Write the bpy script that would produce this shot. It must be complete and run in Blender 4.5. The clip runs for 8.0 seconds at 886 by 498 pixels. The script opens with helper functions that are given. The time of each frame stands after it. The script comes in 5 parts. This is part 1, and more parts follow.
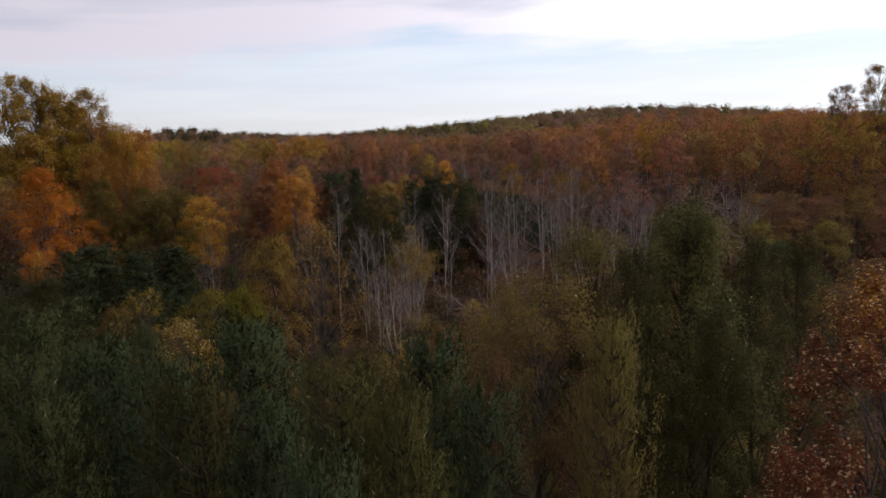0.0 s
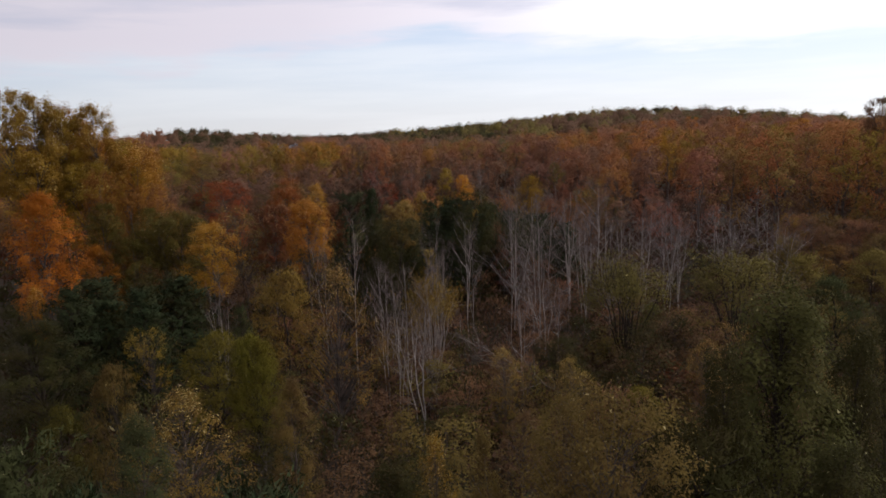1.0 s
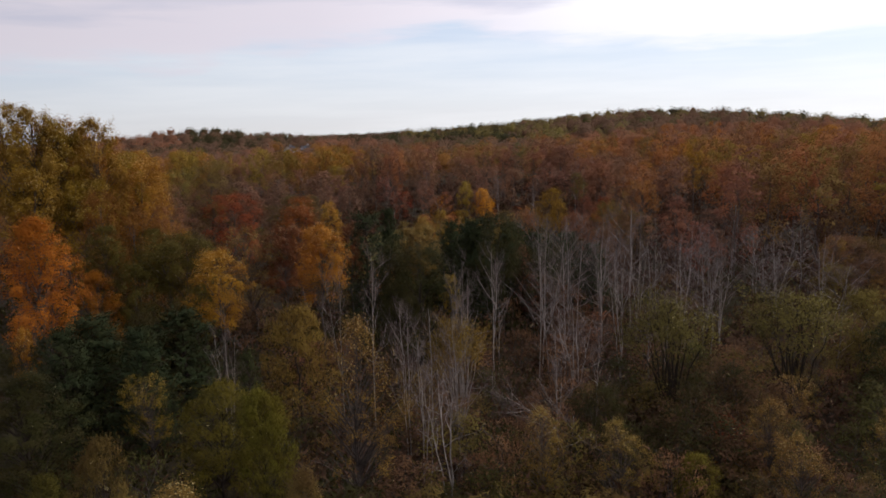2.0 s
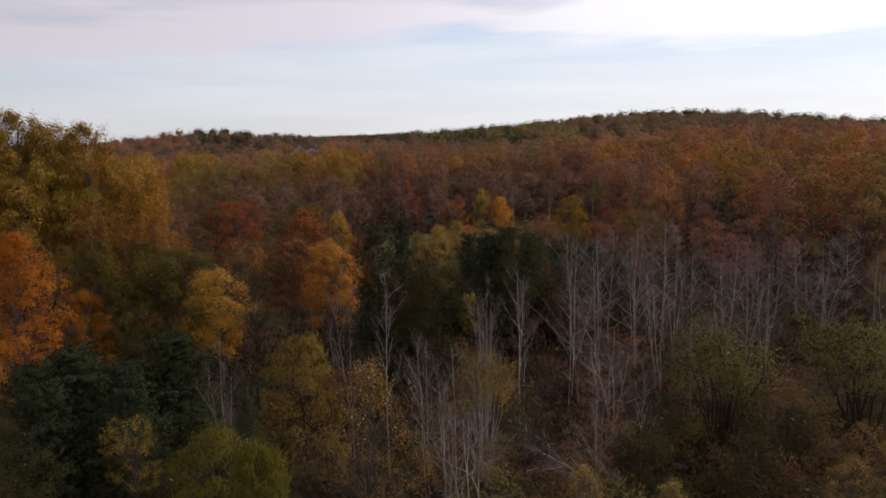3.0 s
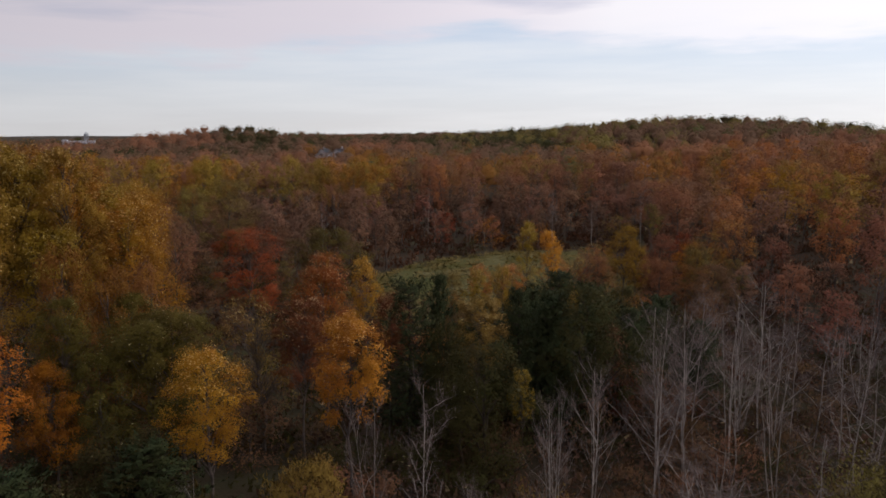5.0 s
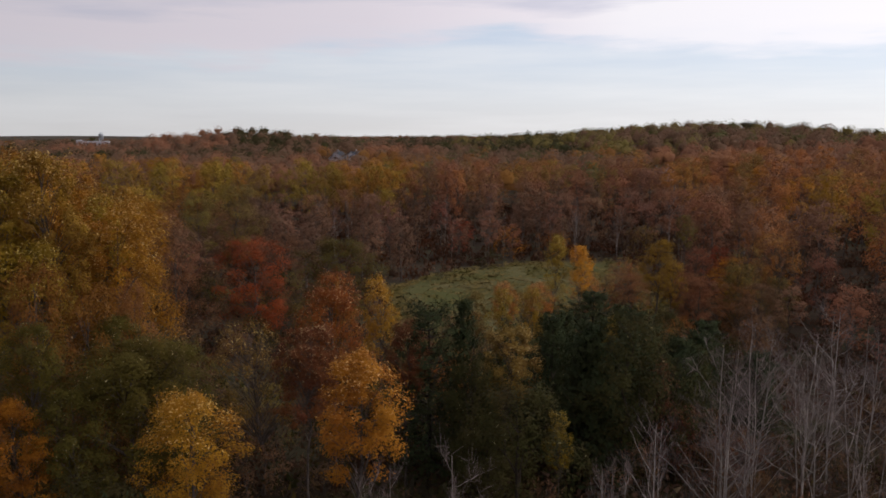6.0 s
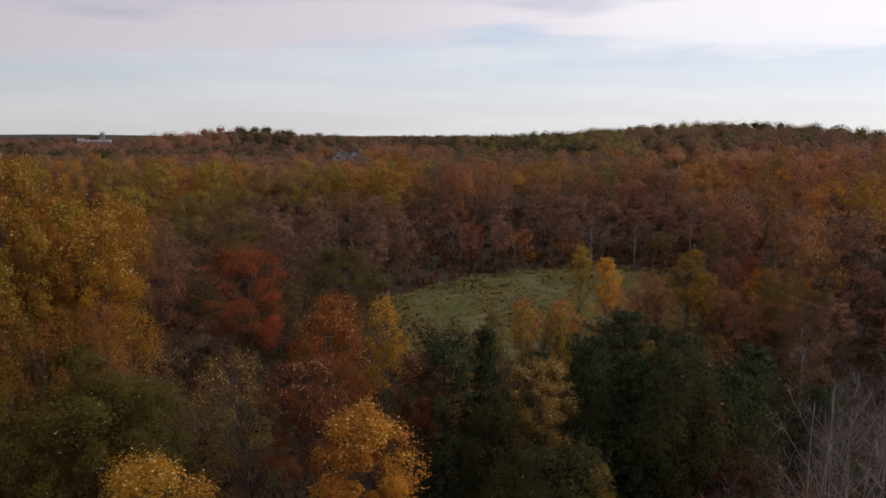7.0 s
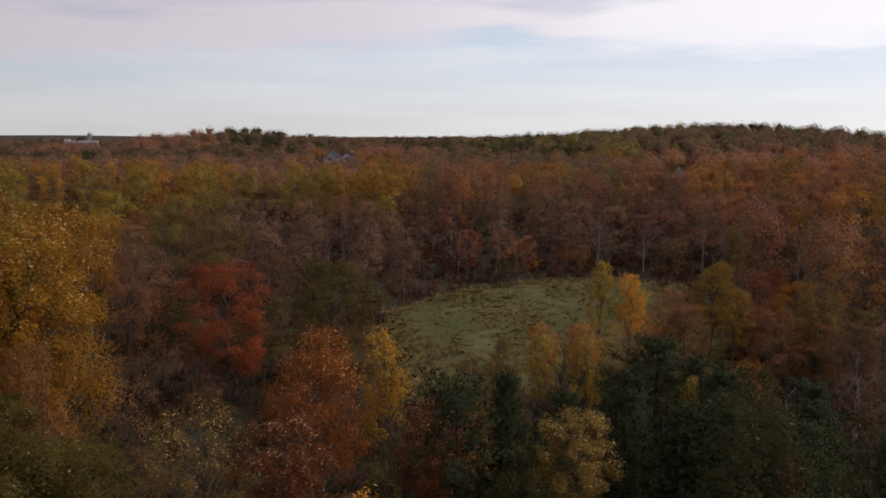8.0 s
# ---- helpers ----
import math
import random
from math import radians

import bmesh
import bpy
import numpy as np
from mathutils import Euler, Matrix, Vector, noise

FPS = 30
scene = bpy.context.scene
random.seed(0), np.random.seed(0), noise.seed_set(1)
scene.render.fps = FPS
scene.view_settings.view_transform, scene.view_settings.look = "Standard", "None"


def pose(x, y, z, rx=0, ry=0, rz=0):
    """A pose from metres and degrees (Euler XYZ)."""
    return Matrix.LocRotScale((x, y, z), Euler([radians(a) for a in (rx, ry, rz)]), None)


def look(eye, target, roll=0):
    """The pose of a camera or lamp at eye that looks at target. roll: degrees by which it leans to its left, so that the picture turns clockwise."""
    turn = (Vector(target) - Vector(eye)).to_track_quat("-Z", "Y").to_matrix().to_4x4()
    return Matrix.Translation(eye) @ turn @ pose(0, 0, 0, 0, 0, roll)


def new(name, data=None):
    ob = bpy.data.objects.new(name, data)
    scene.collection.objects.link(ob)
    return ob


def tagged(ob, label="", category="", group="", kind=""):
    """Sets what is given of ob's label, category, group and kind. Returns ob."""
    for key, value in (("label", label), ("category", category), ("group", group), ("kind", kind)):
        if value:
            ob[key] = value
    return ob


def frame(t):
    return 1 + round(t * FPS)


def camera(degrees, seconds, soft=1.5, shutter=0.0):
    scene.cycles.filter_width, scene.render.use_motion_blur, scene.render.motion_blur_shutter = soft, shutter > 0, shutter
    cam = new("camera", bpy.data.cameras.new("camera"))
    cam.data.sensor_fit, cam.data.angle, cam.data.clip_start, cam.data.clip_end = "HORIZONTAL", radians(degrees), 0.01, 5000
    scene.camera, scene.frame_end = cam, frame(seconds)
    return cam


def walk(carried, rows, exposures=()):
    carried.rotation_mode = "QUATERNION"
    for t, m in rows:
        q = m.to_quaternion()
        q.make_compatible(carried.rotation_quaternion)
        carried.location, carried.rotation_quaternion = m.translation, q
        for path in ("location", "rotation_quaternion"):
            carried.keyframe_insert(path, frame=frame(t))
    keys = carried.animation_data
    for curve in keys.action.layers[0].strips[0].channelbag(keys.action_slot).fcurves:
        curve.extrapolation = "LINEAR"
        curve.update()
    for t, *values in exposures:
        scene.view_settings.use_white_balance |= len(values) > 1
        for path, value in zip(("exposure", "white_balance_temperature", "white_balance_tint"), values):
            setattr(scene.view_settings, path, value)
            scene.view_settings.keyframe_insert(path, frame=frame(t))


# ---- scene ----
cam = camera(60.07, 8.0, soft=1.7)
PATH = [
    (0, (-0.00, 0.00, 22.00), (-0.00, 98.75, 6.26), -1.96),
    (0.5, (-0.58, 2.73, 23.25), (-1.12, 101.45, 7.33), -1.90),
    (1, (-1.11, 5.48, 24.44), (-2.48, 104.21, 8.61), -1.85),
    (1.5, (-1.79, 8.70, 25.89), (-3.97, 107.38, 9.85), -1.72),
    (3, (-3.64, 19.16, 27.22), (-7.54, 117.80, 11.29), -1.56),
    (3.5, (-4.26, 23.23, 28.24), (-8.97, 121.85, 12.36), -1.41),
    (4, (-4.85, 26.95, 29.39), (-10.19, 125.50, 13.33), -1.22),
    (4.5, (-5.58, 31.00, 30.20), (-11.58, 129.48, 13.94), -0.85),
    (6, (-7.93, 43.54, 30.52), (-16.55, 141.91, 14.79), 0.02),
    (6.5, (-8.82, 48.13, 30.53), (-17.73, 146.47, 14.76), 0.11),
    (7, (-9.75, 52.54, 30.46), (-18.79, 150.87, 14.70), 0.19),
    (7.5, (-10.77, 57.50, 30.44), (-19.05, 155.91, 14.70), 0.23),
    (8, (-11.76, 62.36, 30.33), (-19.78, 160.80, 14.70), 0.23),
]
walk(cam, [(t, look(eye, target, roll)) for t, eye, target, roll in PATH], exposures=((0.0, 0.10, 6400, 10), (3.0, 0.0, 6460, 10), (8.0, -0.13, 6590, 10)))

# ---- sky, sun, exposure ----
SUN_AZ, SUN_EL = 80.0, 36.0


def make_world():
    w = bpy.data.worlds.new("overcast_sky")
    scene.world = w
    w.use_nodes = True
    nt = w.node_tree
    nt.nodes.clear()
    N, L = nt.nodes.new, nt.links.new
    tc = N("ShaderNodeTexCoord")
    sep = N("ShaderNodeSeparateXYZ")
    L(tc.outputs["Generated"], sep.inputs[0])

    def mth(op, a, b=None, clamp=False):
        n = N("ShaderNodeMath")
        n.operation, n.use_clamp = op, clamp
        for i, v in enumerate((a, b)):
            if v is None:
                continue
            if isinstance(v, (int, float)):
                n.inputs[i].default_value = v
            else:
                L(v, n.inputs[i])
        return n.outputs[0]

    def ramp(fac, stops):
        n = N("ShaderNodeValToRGB")
        cr = n.color_ramp
        while len(cr.elements) < len(stops):
            cr.elements.new(0.5)
        for e, (p, c) in zip(cr.elements, stops):
            e.position, e.color = p, (*c, 1) if isinstance(c, tuple) else (c, c, c, 1)
        L(fac, n.inputs[0])
        return n.outputs[0]

    def mix(fac, a, b):
        n = N("ShaderNodeMix")
        n.data_type = "RGBA"
        for sock, v in ((n.inputs[0], fac), (n.inputs[6], a), (n.inputs[7], b)):
            if isinstance(v, tuple):
                sock.default_value = (*v, 1)
            elif isinstance(v, (int, float)):
                sock.default_value = v
            else:
                L(v, sock)
        return n.outputs[2]

    sky = N("ShaderNodeTexSky")
    sky.sky_type, sky.sun_disc = "NISHITA", False
    sky.sun_elevation, sky.sun_rotation = radians(SUN_EL), radians(SUN_AZ)
    sky.air_density, sky.dust_density, sky.ozone_density = 1.0, 2.0, 1.0
    dim = N("ShaderNodeVectorMath")
    dim.operation = "SCALE"
    L(sky.outputs[0], dim.inputs[0])
    dim.inputs["Scale"].default_value = 0.10

    # thin high veil over the blue, paler towards the horizon
    el = mth("ARCSINE", sep.outputs[2])
    az = mth("ARCTAN2", sep.outputs[0], sep.outputs[1])

    def drift(kx, ky, seed, detail):
        at = N("ShaderNodeCombineXYZ")
        L(mth("MULTIPLY", az, kx), at.inputs[0])
        L(mth("MULTIPLY", el, ky), at.inputs[1])
        at.inputs[2].default_value = seed
        n = N("ShaderNodeTexNoise")
        n.inputs["Scale"].default_value, n.inputs["Detail"].default_value, n.inputs["Roughness"].default_value = 1.0, detail, 0.55
        L(at.outputs[0], n.inputs["Vector"])
        return n.outputs[0]

    wide, fine, wisp = drift(3.0, 22.0, 3.7, 5.0), drift(9.0, 60.0, 1.2, 5.0), drift(4.0, 42.0, 8.3, 4.0)
    veil = ramp(mth("DIVIDE", el, 0.5), [(0.0, (0.815, 0.81, 0.83)), (0.06, (0.80, 0.825, 0.875)), (0.14, (0.725, 0.79, 0.895)), (0.22, (0.65, 0.735, 0.885)), (1.0, (0.45, 0.56, 0.72))])
    clear = mix(0.90, dim.outputs[0], veil)
    clear = mix(mth("MULTIPLY", ramp(wisp, [(0.40, 0.0), (0.70, 1.0)]), 0.40), clear, (0.90, 0.905, 0.93))

    # stratus sheets, long and level, seen edge-on: a lilac sheet that thins out into white
    rim = ramp(mth("DIVIDE", mth("ADD", az, 0.7), 1.4), [(0.05, 0.38), (0.27, 0.40), (0.31, 0.49), (0.43, 0.50), (0.50, 0.60), (0.55, 0.52), (0.80, 0.48)])
    lift = mth("ADD", mth("MULTIPLY", mth("SUBTRACT", wide, 0.5), 0.075), mth("MULTIPLY", mth("SUBTRACT", fine, 0.5), 0.03))
    over = mth("SUBTRACT", mth("ADD", el, lift), mth("MULTIPLY", rim, 0.2))
    cover = ramp(mth("ADD", mth("MULTIPLY", over, 14.0), 0.5), [(0.36, 0.0), (0.60, 0.82), (0.85, 0.92)])
    sunward = ramp(mth("ADD", mth("MULTIPLY", az, 1.1), 0.5), [(0.30, (0.785, 0.725, 0.80)), (0.52, (0.86, 0.80, 0.87)), (0.66, (0.93, 0.90, 0.95))])
    deep = ramp(mth("ADD", wide, mth("MULTIPLY", mth("SUBTRACT", el, 0.15), 4.0)), [(0.46, 0.0), (0.62, 1.0)])
    shade = mix(mth("MULTIPLY", deep, 0.75), sunward, (0.60, 0.60, 0.72))
    out = mix(cover, clear, shade)
    # brighter towards the veiled sun
    dot = N("ShaderNodeVectorMath")
    dot.operation = "DOT_PRODUCT"
    L(tc.outputs["Generated"], dot.inputs[0])
    dot.inputs[1].default_value = (math.sin(radians(SUN_AZ)), math.cos(radians(SUN_AZ)), 0.0)
    glow = N("ShaderNodeVectorMath")
    glow.operation = "SCALE"
    L(out, glow.inputs[0])
    L(mth("ADD", mth("MULTIPLY", dot.outputs["Value"], 0.34), 0.88), glow.inputs["Scale"])
    out = glow.outputs[0]
    bg = N("ShaderNodeBackground")
    L(out, bg.inputs["Color"])
    bg.inputs["Strength"].default_value = 1.11
    wo = N("ShaderNodeOutputWorld")
    L(bg.outputs[0], wo.inputs[0])


make_world()
sun = new("sun", bpy.data.lights.new("sun", "SUN"))
sun.data.energy, sun.data.angle, sun.data.color = 1.5, radians(35), (1.0, 0.93, 0.82)
_a, _e = radians(SUN_AZ), radians(SUN_EL)
sun.matrix_world = look((0, 0, 200), (-math.sin(_a) * math.cos(_e) * 100, -math.cos(_a) * math.cos(_e) * 100, 200 - math.sin(_e) * 100))


# ---- materials ----
def node_mat(name):
    m = bpy.data.materials.new(name)
    m.use_nodes = True
    m.node_tree.nodes.clear()
    return m, m.node_tree.nodes.new, m.node_tree.links.new


def mixed(N, L, fac, a, b):
    n = N("ShaderNodeMix")
    n.data_type = "RGBA"
    for sock, v in ((n.inputs[0], fac), (n.inputs[6], a), (n.inputs[7], b)):
        if isinstance(v, tuple):
            sock.default_value = (*v, 1)
        elif isinstance(v, (int, float)):
            sock.default_value = v
        else:
            L(v, sock)
    return n.outputs[2]


def ramped(N, L, fac, lo, hi):
    n = N("ShaderNodeMapRange")
    n.inputs[1].default_value, n.inputs[2].default_value = lo, hi
    L(fac, n.inputs[0])
    return n.outputs[0]


LEAF_GAIN = 1.6


def leaf_mat(name, main, second, dark, patch=0.45, through_light=0.32, gloss=0.05, glints=0.005, unhazed=True):
    """Foliage: the tree's main colour, patches of a second colour some metres wide, and single dull or dark leaves."""
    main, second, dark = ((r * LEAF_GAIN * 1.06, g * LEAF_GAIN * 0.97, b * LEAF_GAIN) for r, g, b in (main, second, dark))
    if unhazed:
        # close by, single leaves keep a fuller colour; woods further off are painted hazy
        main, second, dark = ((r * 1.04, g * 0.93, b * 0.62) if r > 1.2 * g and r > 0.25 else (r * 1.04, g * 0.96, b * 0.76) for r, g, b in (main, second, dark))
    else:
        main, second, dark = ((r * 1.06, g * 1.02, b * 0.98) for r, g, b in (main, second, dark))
    m, N, L = node_mat(name)
    info, geo, tc = N("ShaderNodeObjectInfo"), N("ShaderNodeNewGeometry"), N("ShaderNodeTexCoord")
    shift = N("ShaderNodeVectorMath")
    shift.operation = "ADD"
    wide = N("ShaderNodeVectorMath")
    wide.operation = "SCALE"
    wide.inputs["Scale"].default_value = 0.37
    L(info.outputs["Location"], wide.inputs[0])
    L(tc.outputs["Object"], shift.inputs[0])
    L(wide.outputs[0], shift.inputs[1])
    no = N("ShaderNodeTexNoise")
    no.inputs["Scale"].default_value, no.inputs["Detail"].default_value = patch, 3.0
    L(shift.outputs[0], no.inputs["Vector"])
    c = mixed(N, L, ramped(N, L, no.outputs[0], 0.38, 0.66), main, second)
    isl = geo.outputs["Random Per Island"]
    c = mixed(N, L, ramped(N, L, isl, 0.75, 1.6), c, dark)
    # glints on a few leaves, painted as a paler colour
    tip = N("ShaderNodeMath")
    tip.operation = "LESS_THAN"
    tip.inputs[1].default_value = glints
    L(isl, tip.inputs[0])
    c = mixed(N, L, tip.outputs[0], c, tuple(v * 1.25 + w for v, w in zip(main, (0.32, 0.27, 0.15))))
    hsv = N("ShaderNodeHueSaturation")
    L(c, hsv.inputs["Color"])
    L(ramped_out(N, L, info.outputs["Random"], 0.49, 0.51), hsv.inputs["Hue"])
    L(ramped_out(N, L, isl, 0.88, 1.12), hsv.inputs["Value"])
    p = N("ShaderNodeBsdfPrincipled")
    L(hsv.outputs[0], p.inputs["Base Color"])
    p.inputs["Roughness"].default_value, p.inputs["Specular IOR Level"].default_value = 0.7, gloss
    tr = N("ShaderNodeBsdfTranslucent")
    L(hsv.outputs[0], tr.inputs["Color"])
    mx = N("ShaderNodeMixShader")
    mx.inputs[0].default_value = through_light
    L(p.outputs[0], mx.inputs[1])
    L(tr.outputs[0], mx.inputs[2])
    o = N("ShaderNodeOutputMaterial")
    L(mx.outputs[0], o.inputs[0])
    return m


def ramped_out(N, L, fac, lo, hi):
    n = N("ShaderNodeMapRange")
    n.inputs[3].default_value, n.inputs[4].default_value = lo, hi
    L(fac, n.inputs[0])
    return n.outputs[0]


def plain_mat(name, a, b, scale, rough=0.85, bump=0.0, metal=0.0):
    m, N, L = node_mat(name)
    tc, info = N("ShaderNodeTexCoord"), N("ShaderNodeObjectInfo")
    no = N("ShaderNodeTexNoise")
    no.inputs["Scale"].default_value, no.inputs["Detail"].default_value = scale, 6.0
    L(tc.outputs["Object"], no.inputs["Vector"])
    c = mixed(N, L, ramped(N, L, no.outputs[0], 0.35, 0.65), a, b)
    hsv = N("ShaderNodeHueSaturation")
    L(c, hsv.inputs["Color"])
    L(ramped_out(N, L, info.outputs["Random"], 0.8, 1.2), hsv.inputs["Value"])
    p = N("ShaderNodeBsdfPrincipled")
    L(hsv.outputs[0], p.inputs["Base Color"])
    p.inputs["Roughness"].default_value, p.inputs["Metallic"].default_value = rough, metal
    p.inputs["Specular IOR Level"].default_value = 0.2
    if bump:
        b2 = N("ShaderNodeBump")
        b2.inputs["Strength"].default_value, b2.inputs["Distance"].default_value = bump, 0.05
        L(no.outputs[0], b2.inputs["Height"])
        L(b2.outputs[0], p.inputs["Normal"])
    o = N("ShaderNodeOutputMaterial")
    L(p.outputs[0], o.inputs[0])
    return m


TONES = {
    "gold": ((0.190, 0.104, 0.014), (0.122, 0.060, 0.012), (0.10, 0.046, 0.012)),
    "tulipgold": ((0.240, 0.136, 0.022), (0.18, 0.086, 0.017), (0.11, 0.045, 0.012)),
    "olivegold": ((0.172, 0.128, 0.022), (0.115, 0.079, 0.018), (0.055, 0.035, 0.013)),
    "orange": ((0.265, 0.120, 0.016), (0.20, 0.092, 0.018), (0.10, 0.04, 0.012)),
    "rustgold": ((0.235, 0.115, 0.034), (0.165, 0.075, 0.030), (0.095, 0.043, 0.022)),
    "redgold": ((0.098, 0.038, 0.018), (0.075, 0.026, 0.018), (0.06, 0.022, 0.013)),
    "rust": ((0.165, 0.084, 0.040), (0.13, 0.067, 0.036), (0.085, 0.04, 0.023)),
    "red": ((0.17, 0.034, 0.019), (0.11, 0.032, 0.019), (0.06, 0.02, 0.01)),
    "plum": ((0.142, 0.082, 0.050), (0.115, 0.067, 0.043), (0.065, 0.04, 0.03)),
    "brown": ((0.096, 0.060, 0.036), (0.072, 0.047, 0.030), (0.042, 0.024, 0.015)),
    "olive": ((0.098, 0.083, 0.026), (0.075, 0.056, 0.022), (0.04, 0.03, 0.014)),
    "olivebrown": ((0.14, 0.10, 0.028), (0.11, 0.072, 0.025), (0.05, 0.034, 0.015)),
    "willowgreen": ((0.105, 0.100, 0.032), (0.068, 0.064, 0.024), (0.045, 0.042, 0.020)),
    "olivegreen": ((0.122, 0.108, 0.034), (0.08, 0.068, 0.024), (0.04, 0.036, 0.018)),
    "yellowgreen": ((0.100, 0.096, 0.017), (0.075, 0.070, 0.015), (0.055, 0.04, 0.014)),
    "umber": ((0.135, 0.07, 0.018), (0.095, 0.045, 0.015), (0.05, 0.024, 0.011)),
    "maroon": ((0.14, 0.066, 0.038), (0.11, 0.056, 0.034), (0.07, 0.035, 0.025)),
    "moss": ((0.062, 0.057, 0.014), (0.046, 0.042, 0.012), (0.028, 0.028, 0.010)),
    "redorange": ((0.148, 0.043, 0.016), (0.11, 0.033, 0.014), (0.075, 0.026, 0.012)),
    "brightgold": ((0.36, 0.19, 0.022), (0.28, 0.14, 0.02), (0.16, 0.07, 0.014)),
    "green": ((0.052, 0.057, 0.020), (0.046, 0.044, 0.017), (0.02, 0.022, 0.009)),
    "deepgreen": ((0.026, 0.029, 0.010), (0.030, 0.026, 0.011), (0.014, 0.015, 0.008)),
    "greygreen": ((0.033, 0.045, 0.020), (0.032, 0.037, 0.017), (0.02, 0.02, 0.01)),
    "pinegreen": ((0.025, 0.041, 0.022), (0.027, 0.036, 0.018), (0.012, 0.018, 0.010)),
    "evergreen": ((0.021, 0.033, 0.018), (0.024, 0.030, 0.014), (0.007, 0.010, 0.006)),
}
LEAF = {k: leaf_mat("leaf_" + k, *v) for k, v in TONES.items() if k not in ("evergreen", "pinegreen")}
for _k in ("evergreen", "pinegreen"):
    LEAF[_k] = leaf_mat("needles_" + _k, *TONES[_k], 0.6, 0.12, 0.04, 0.0)
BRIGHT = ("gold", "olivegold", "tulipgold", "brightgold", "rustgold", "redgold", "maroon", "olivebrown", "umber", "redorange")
GLINTED = {k: leaf_mat("glinted_" + k, *v, glints=0.13 if k in BRIGHT else 0.02) for k, v in TONES.items()}
INNER = {k: leaf_mat("inner_" + k, *v, glints=0.0) for k, v in TONES.items()}
# foliage of whole woods, with distance haze put into its paler, bluer colour
FAR = {k: leaf_mat("hazy_canopy_" + k, *v, 0.07, 0.2, 0.03, 0.0, False) for k, v in TONES.items()}
BRUSH = {
    "brown": leaf_mat("brush_brown", (0.050, 0.033, 0.023), (0.040, 0.026, 0.019), (0.018, 0.013, 0.009)),
    "plum": leaf_mat("brush_plum", (0.070, 0.046, 0.036), (0.056, 0.037, 0.029), (0.032, 0.017, 0.013)),
    "deepgreen": leaf_mat("brush_deep_green", (0.024, 0.028, 0.011), (0.028, 0.024, 0.011), (0.012, 0.013, 0.007)),
    "rust": leaf_mat("brush_rust", (0.060, 0.029, 0.014), (0.045, 0.023, 0.012), (0.03, 0.015, 0.009)),
    "olive": leaf_mat("brush_olive", (0.05, 0.04, 0.014), (0.04, 0.03, 0.013), (0.02, 0.016, 0.008)),
}
BARK = {
    "grey": plain_mat("bark_grey", (0.13, 0.10, 0.085), (0.065, 0.05, 0.042), 2.2, 0.9, 0.4),
    "pale": plain_mat("bark_pale", (0.34, 0.29, 0.255), (0.17, 0.14, 0.12), 1.6, 0.9, 0.3),
    "twig": plain_mat("bark_twig", (0.172, 0.130, 0.116), (0.115, 0.084, 0.075), 1.2, 0.95),
    "dark": plain_mat("bark_dark", (0.05, 0.036, 0.027), (0.028, 0.02, 0.015), 2.2, 0.95, 0.4),
}


# ---- lie of the land ----
def bump2(x, y, cx, cy, sx, sy):
    return np.exp(-((x - cx) / sx) ** 2 - ((y - cy) / sy) ** 2)


def smooth(a, b, v):
    k = np.clip((v - a) / (b - a), 0, 1)
    return k * k * (3 - 2 * k)


def land(x, y):
    """Height of the ground: a valley floor near zero, a ridge on one side and low hills far off."""
    x, y = np.asarray(x, float), np.asarray(y, float)
    h = 15.5 * bump2(x, y, 175, 610, 125, 190)
    h = h + 5.0 * bump2(x, y, 90, 270, 60, 130) + 4.0 * bump2(x, y, 65, 130, 30, 50)
    h = h + 9.0 * bump2(x, y, 60, 720, 150, 130) + 2.0 * bump2(x, y, -60, 120, 20, 30)
    h = h + 13.5 * bump2(x, y, -258, 745, 95, 110)
    h = h + 0.9 * bump2(x, y, 0, 195, 30, 26) + 7.0 * bump2(x, y, -108, 512, 32, 40) - 3.0 * bump2(x, y, 84, 490, 45, 80) + 7.0 * bump2(x, y, -440, 818, 50, 50)
    far = smooth(900, 1700, np.hypot(x, y))
    h = h + far * (1.0 + 3.0 * np.sin(x * 0.0016 + 1.0) + 2.5 * np.sin(x * 0.0041 + y * 0.0013)) - 30.0 * smooth(1000, 3200, np.hypot(x, y))
    h = h + 0.35 * np.sin(x * 0.11 + 1.3 * np.sin(y * 0.05)) * np.cos(y * 0.083) + 0.5 * np.sin(x * 0.031 + y * 0.021)
    return h


def in_meadow(x, y):
    """How deep inside the meadow a place lies: above 0 inside."""
    x, y = np.asarray(x, float), np.asarray(y, float)
    far_edge = 211 - 0.0245 * np.clip(5 - x, 0, 99) ** 2 - 0.25 * np.clip(x - 12, 0, 99) ** 2
    near_edge = 146 + 0.25 * np.clip(x + 14, 0, 60)
    return np.minimum(np.minimum(far_edge - y, y - near_edge) / 6, np.minimum(x + 28.5 - 0.2 * np.clip(182 - y, 0, 50), 16.5 - x) / 4)


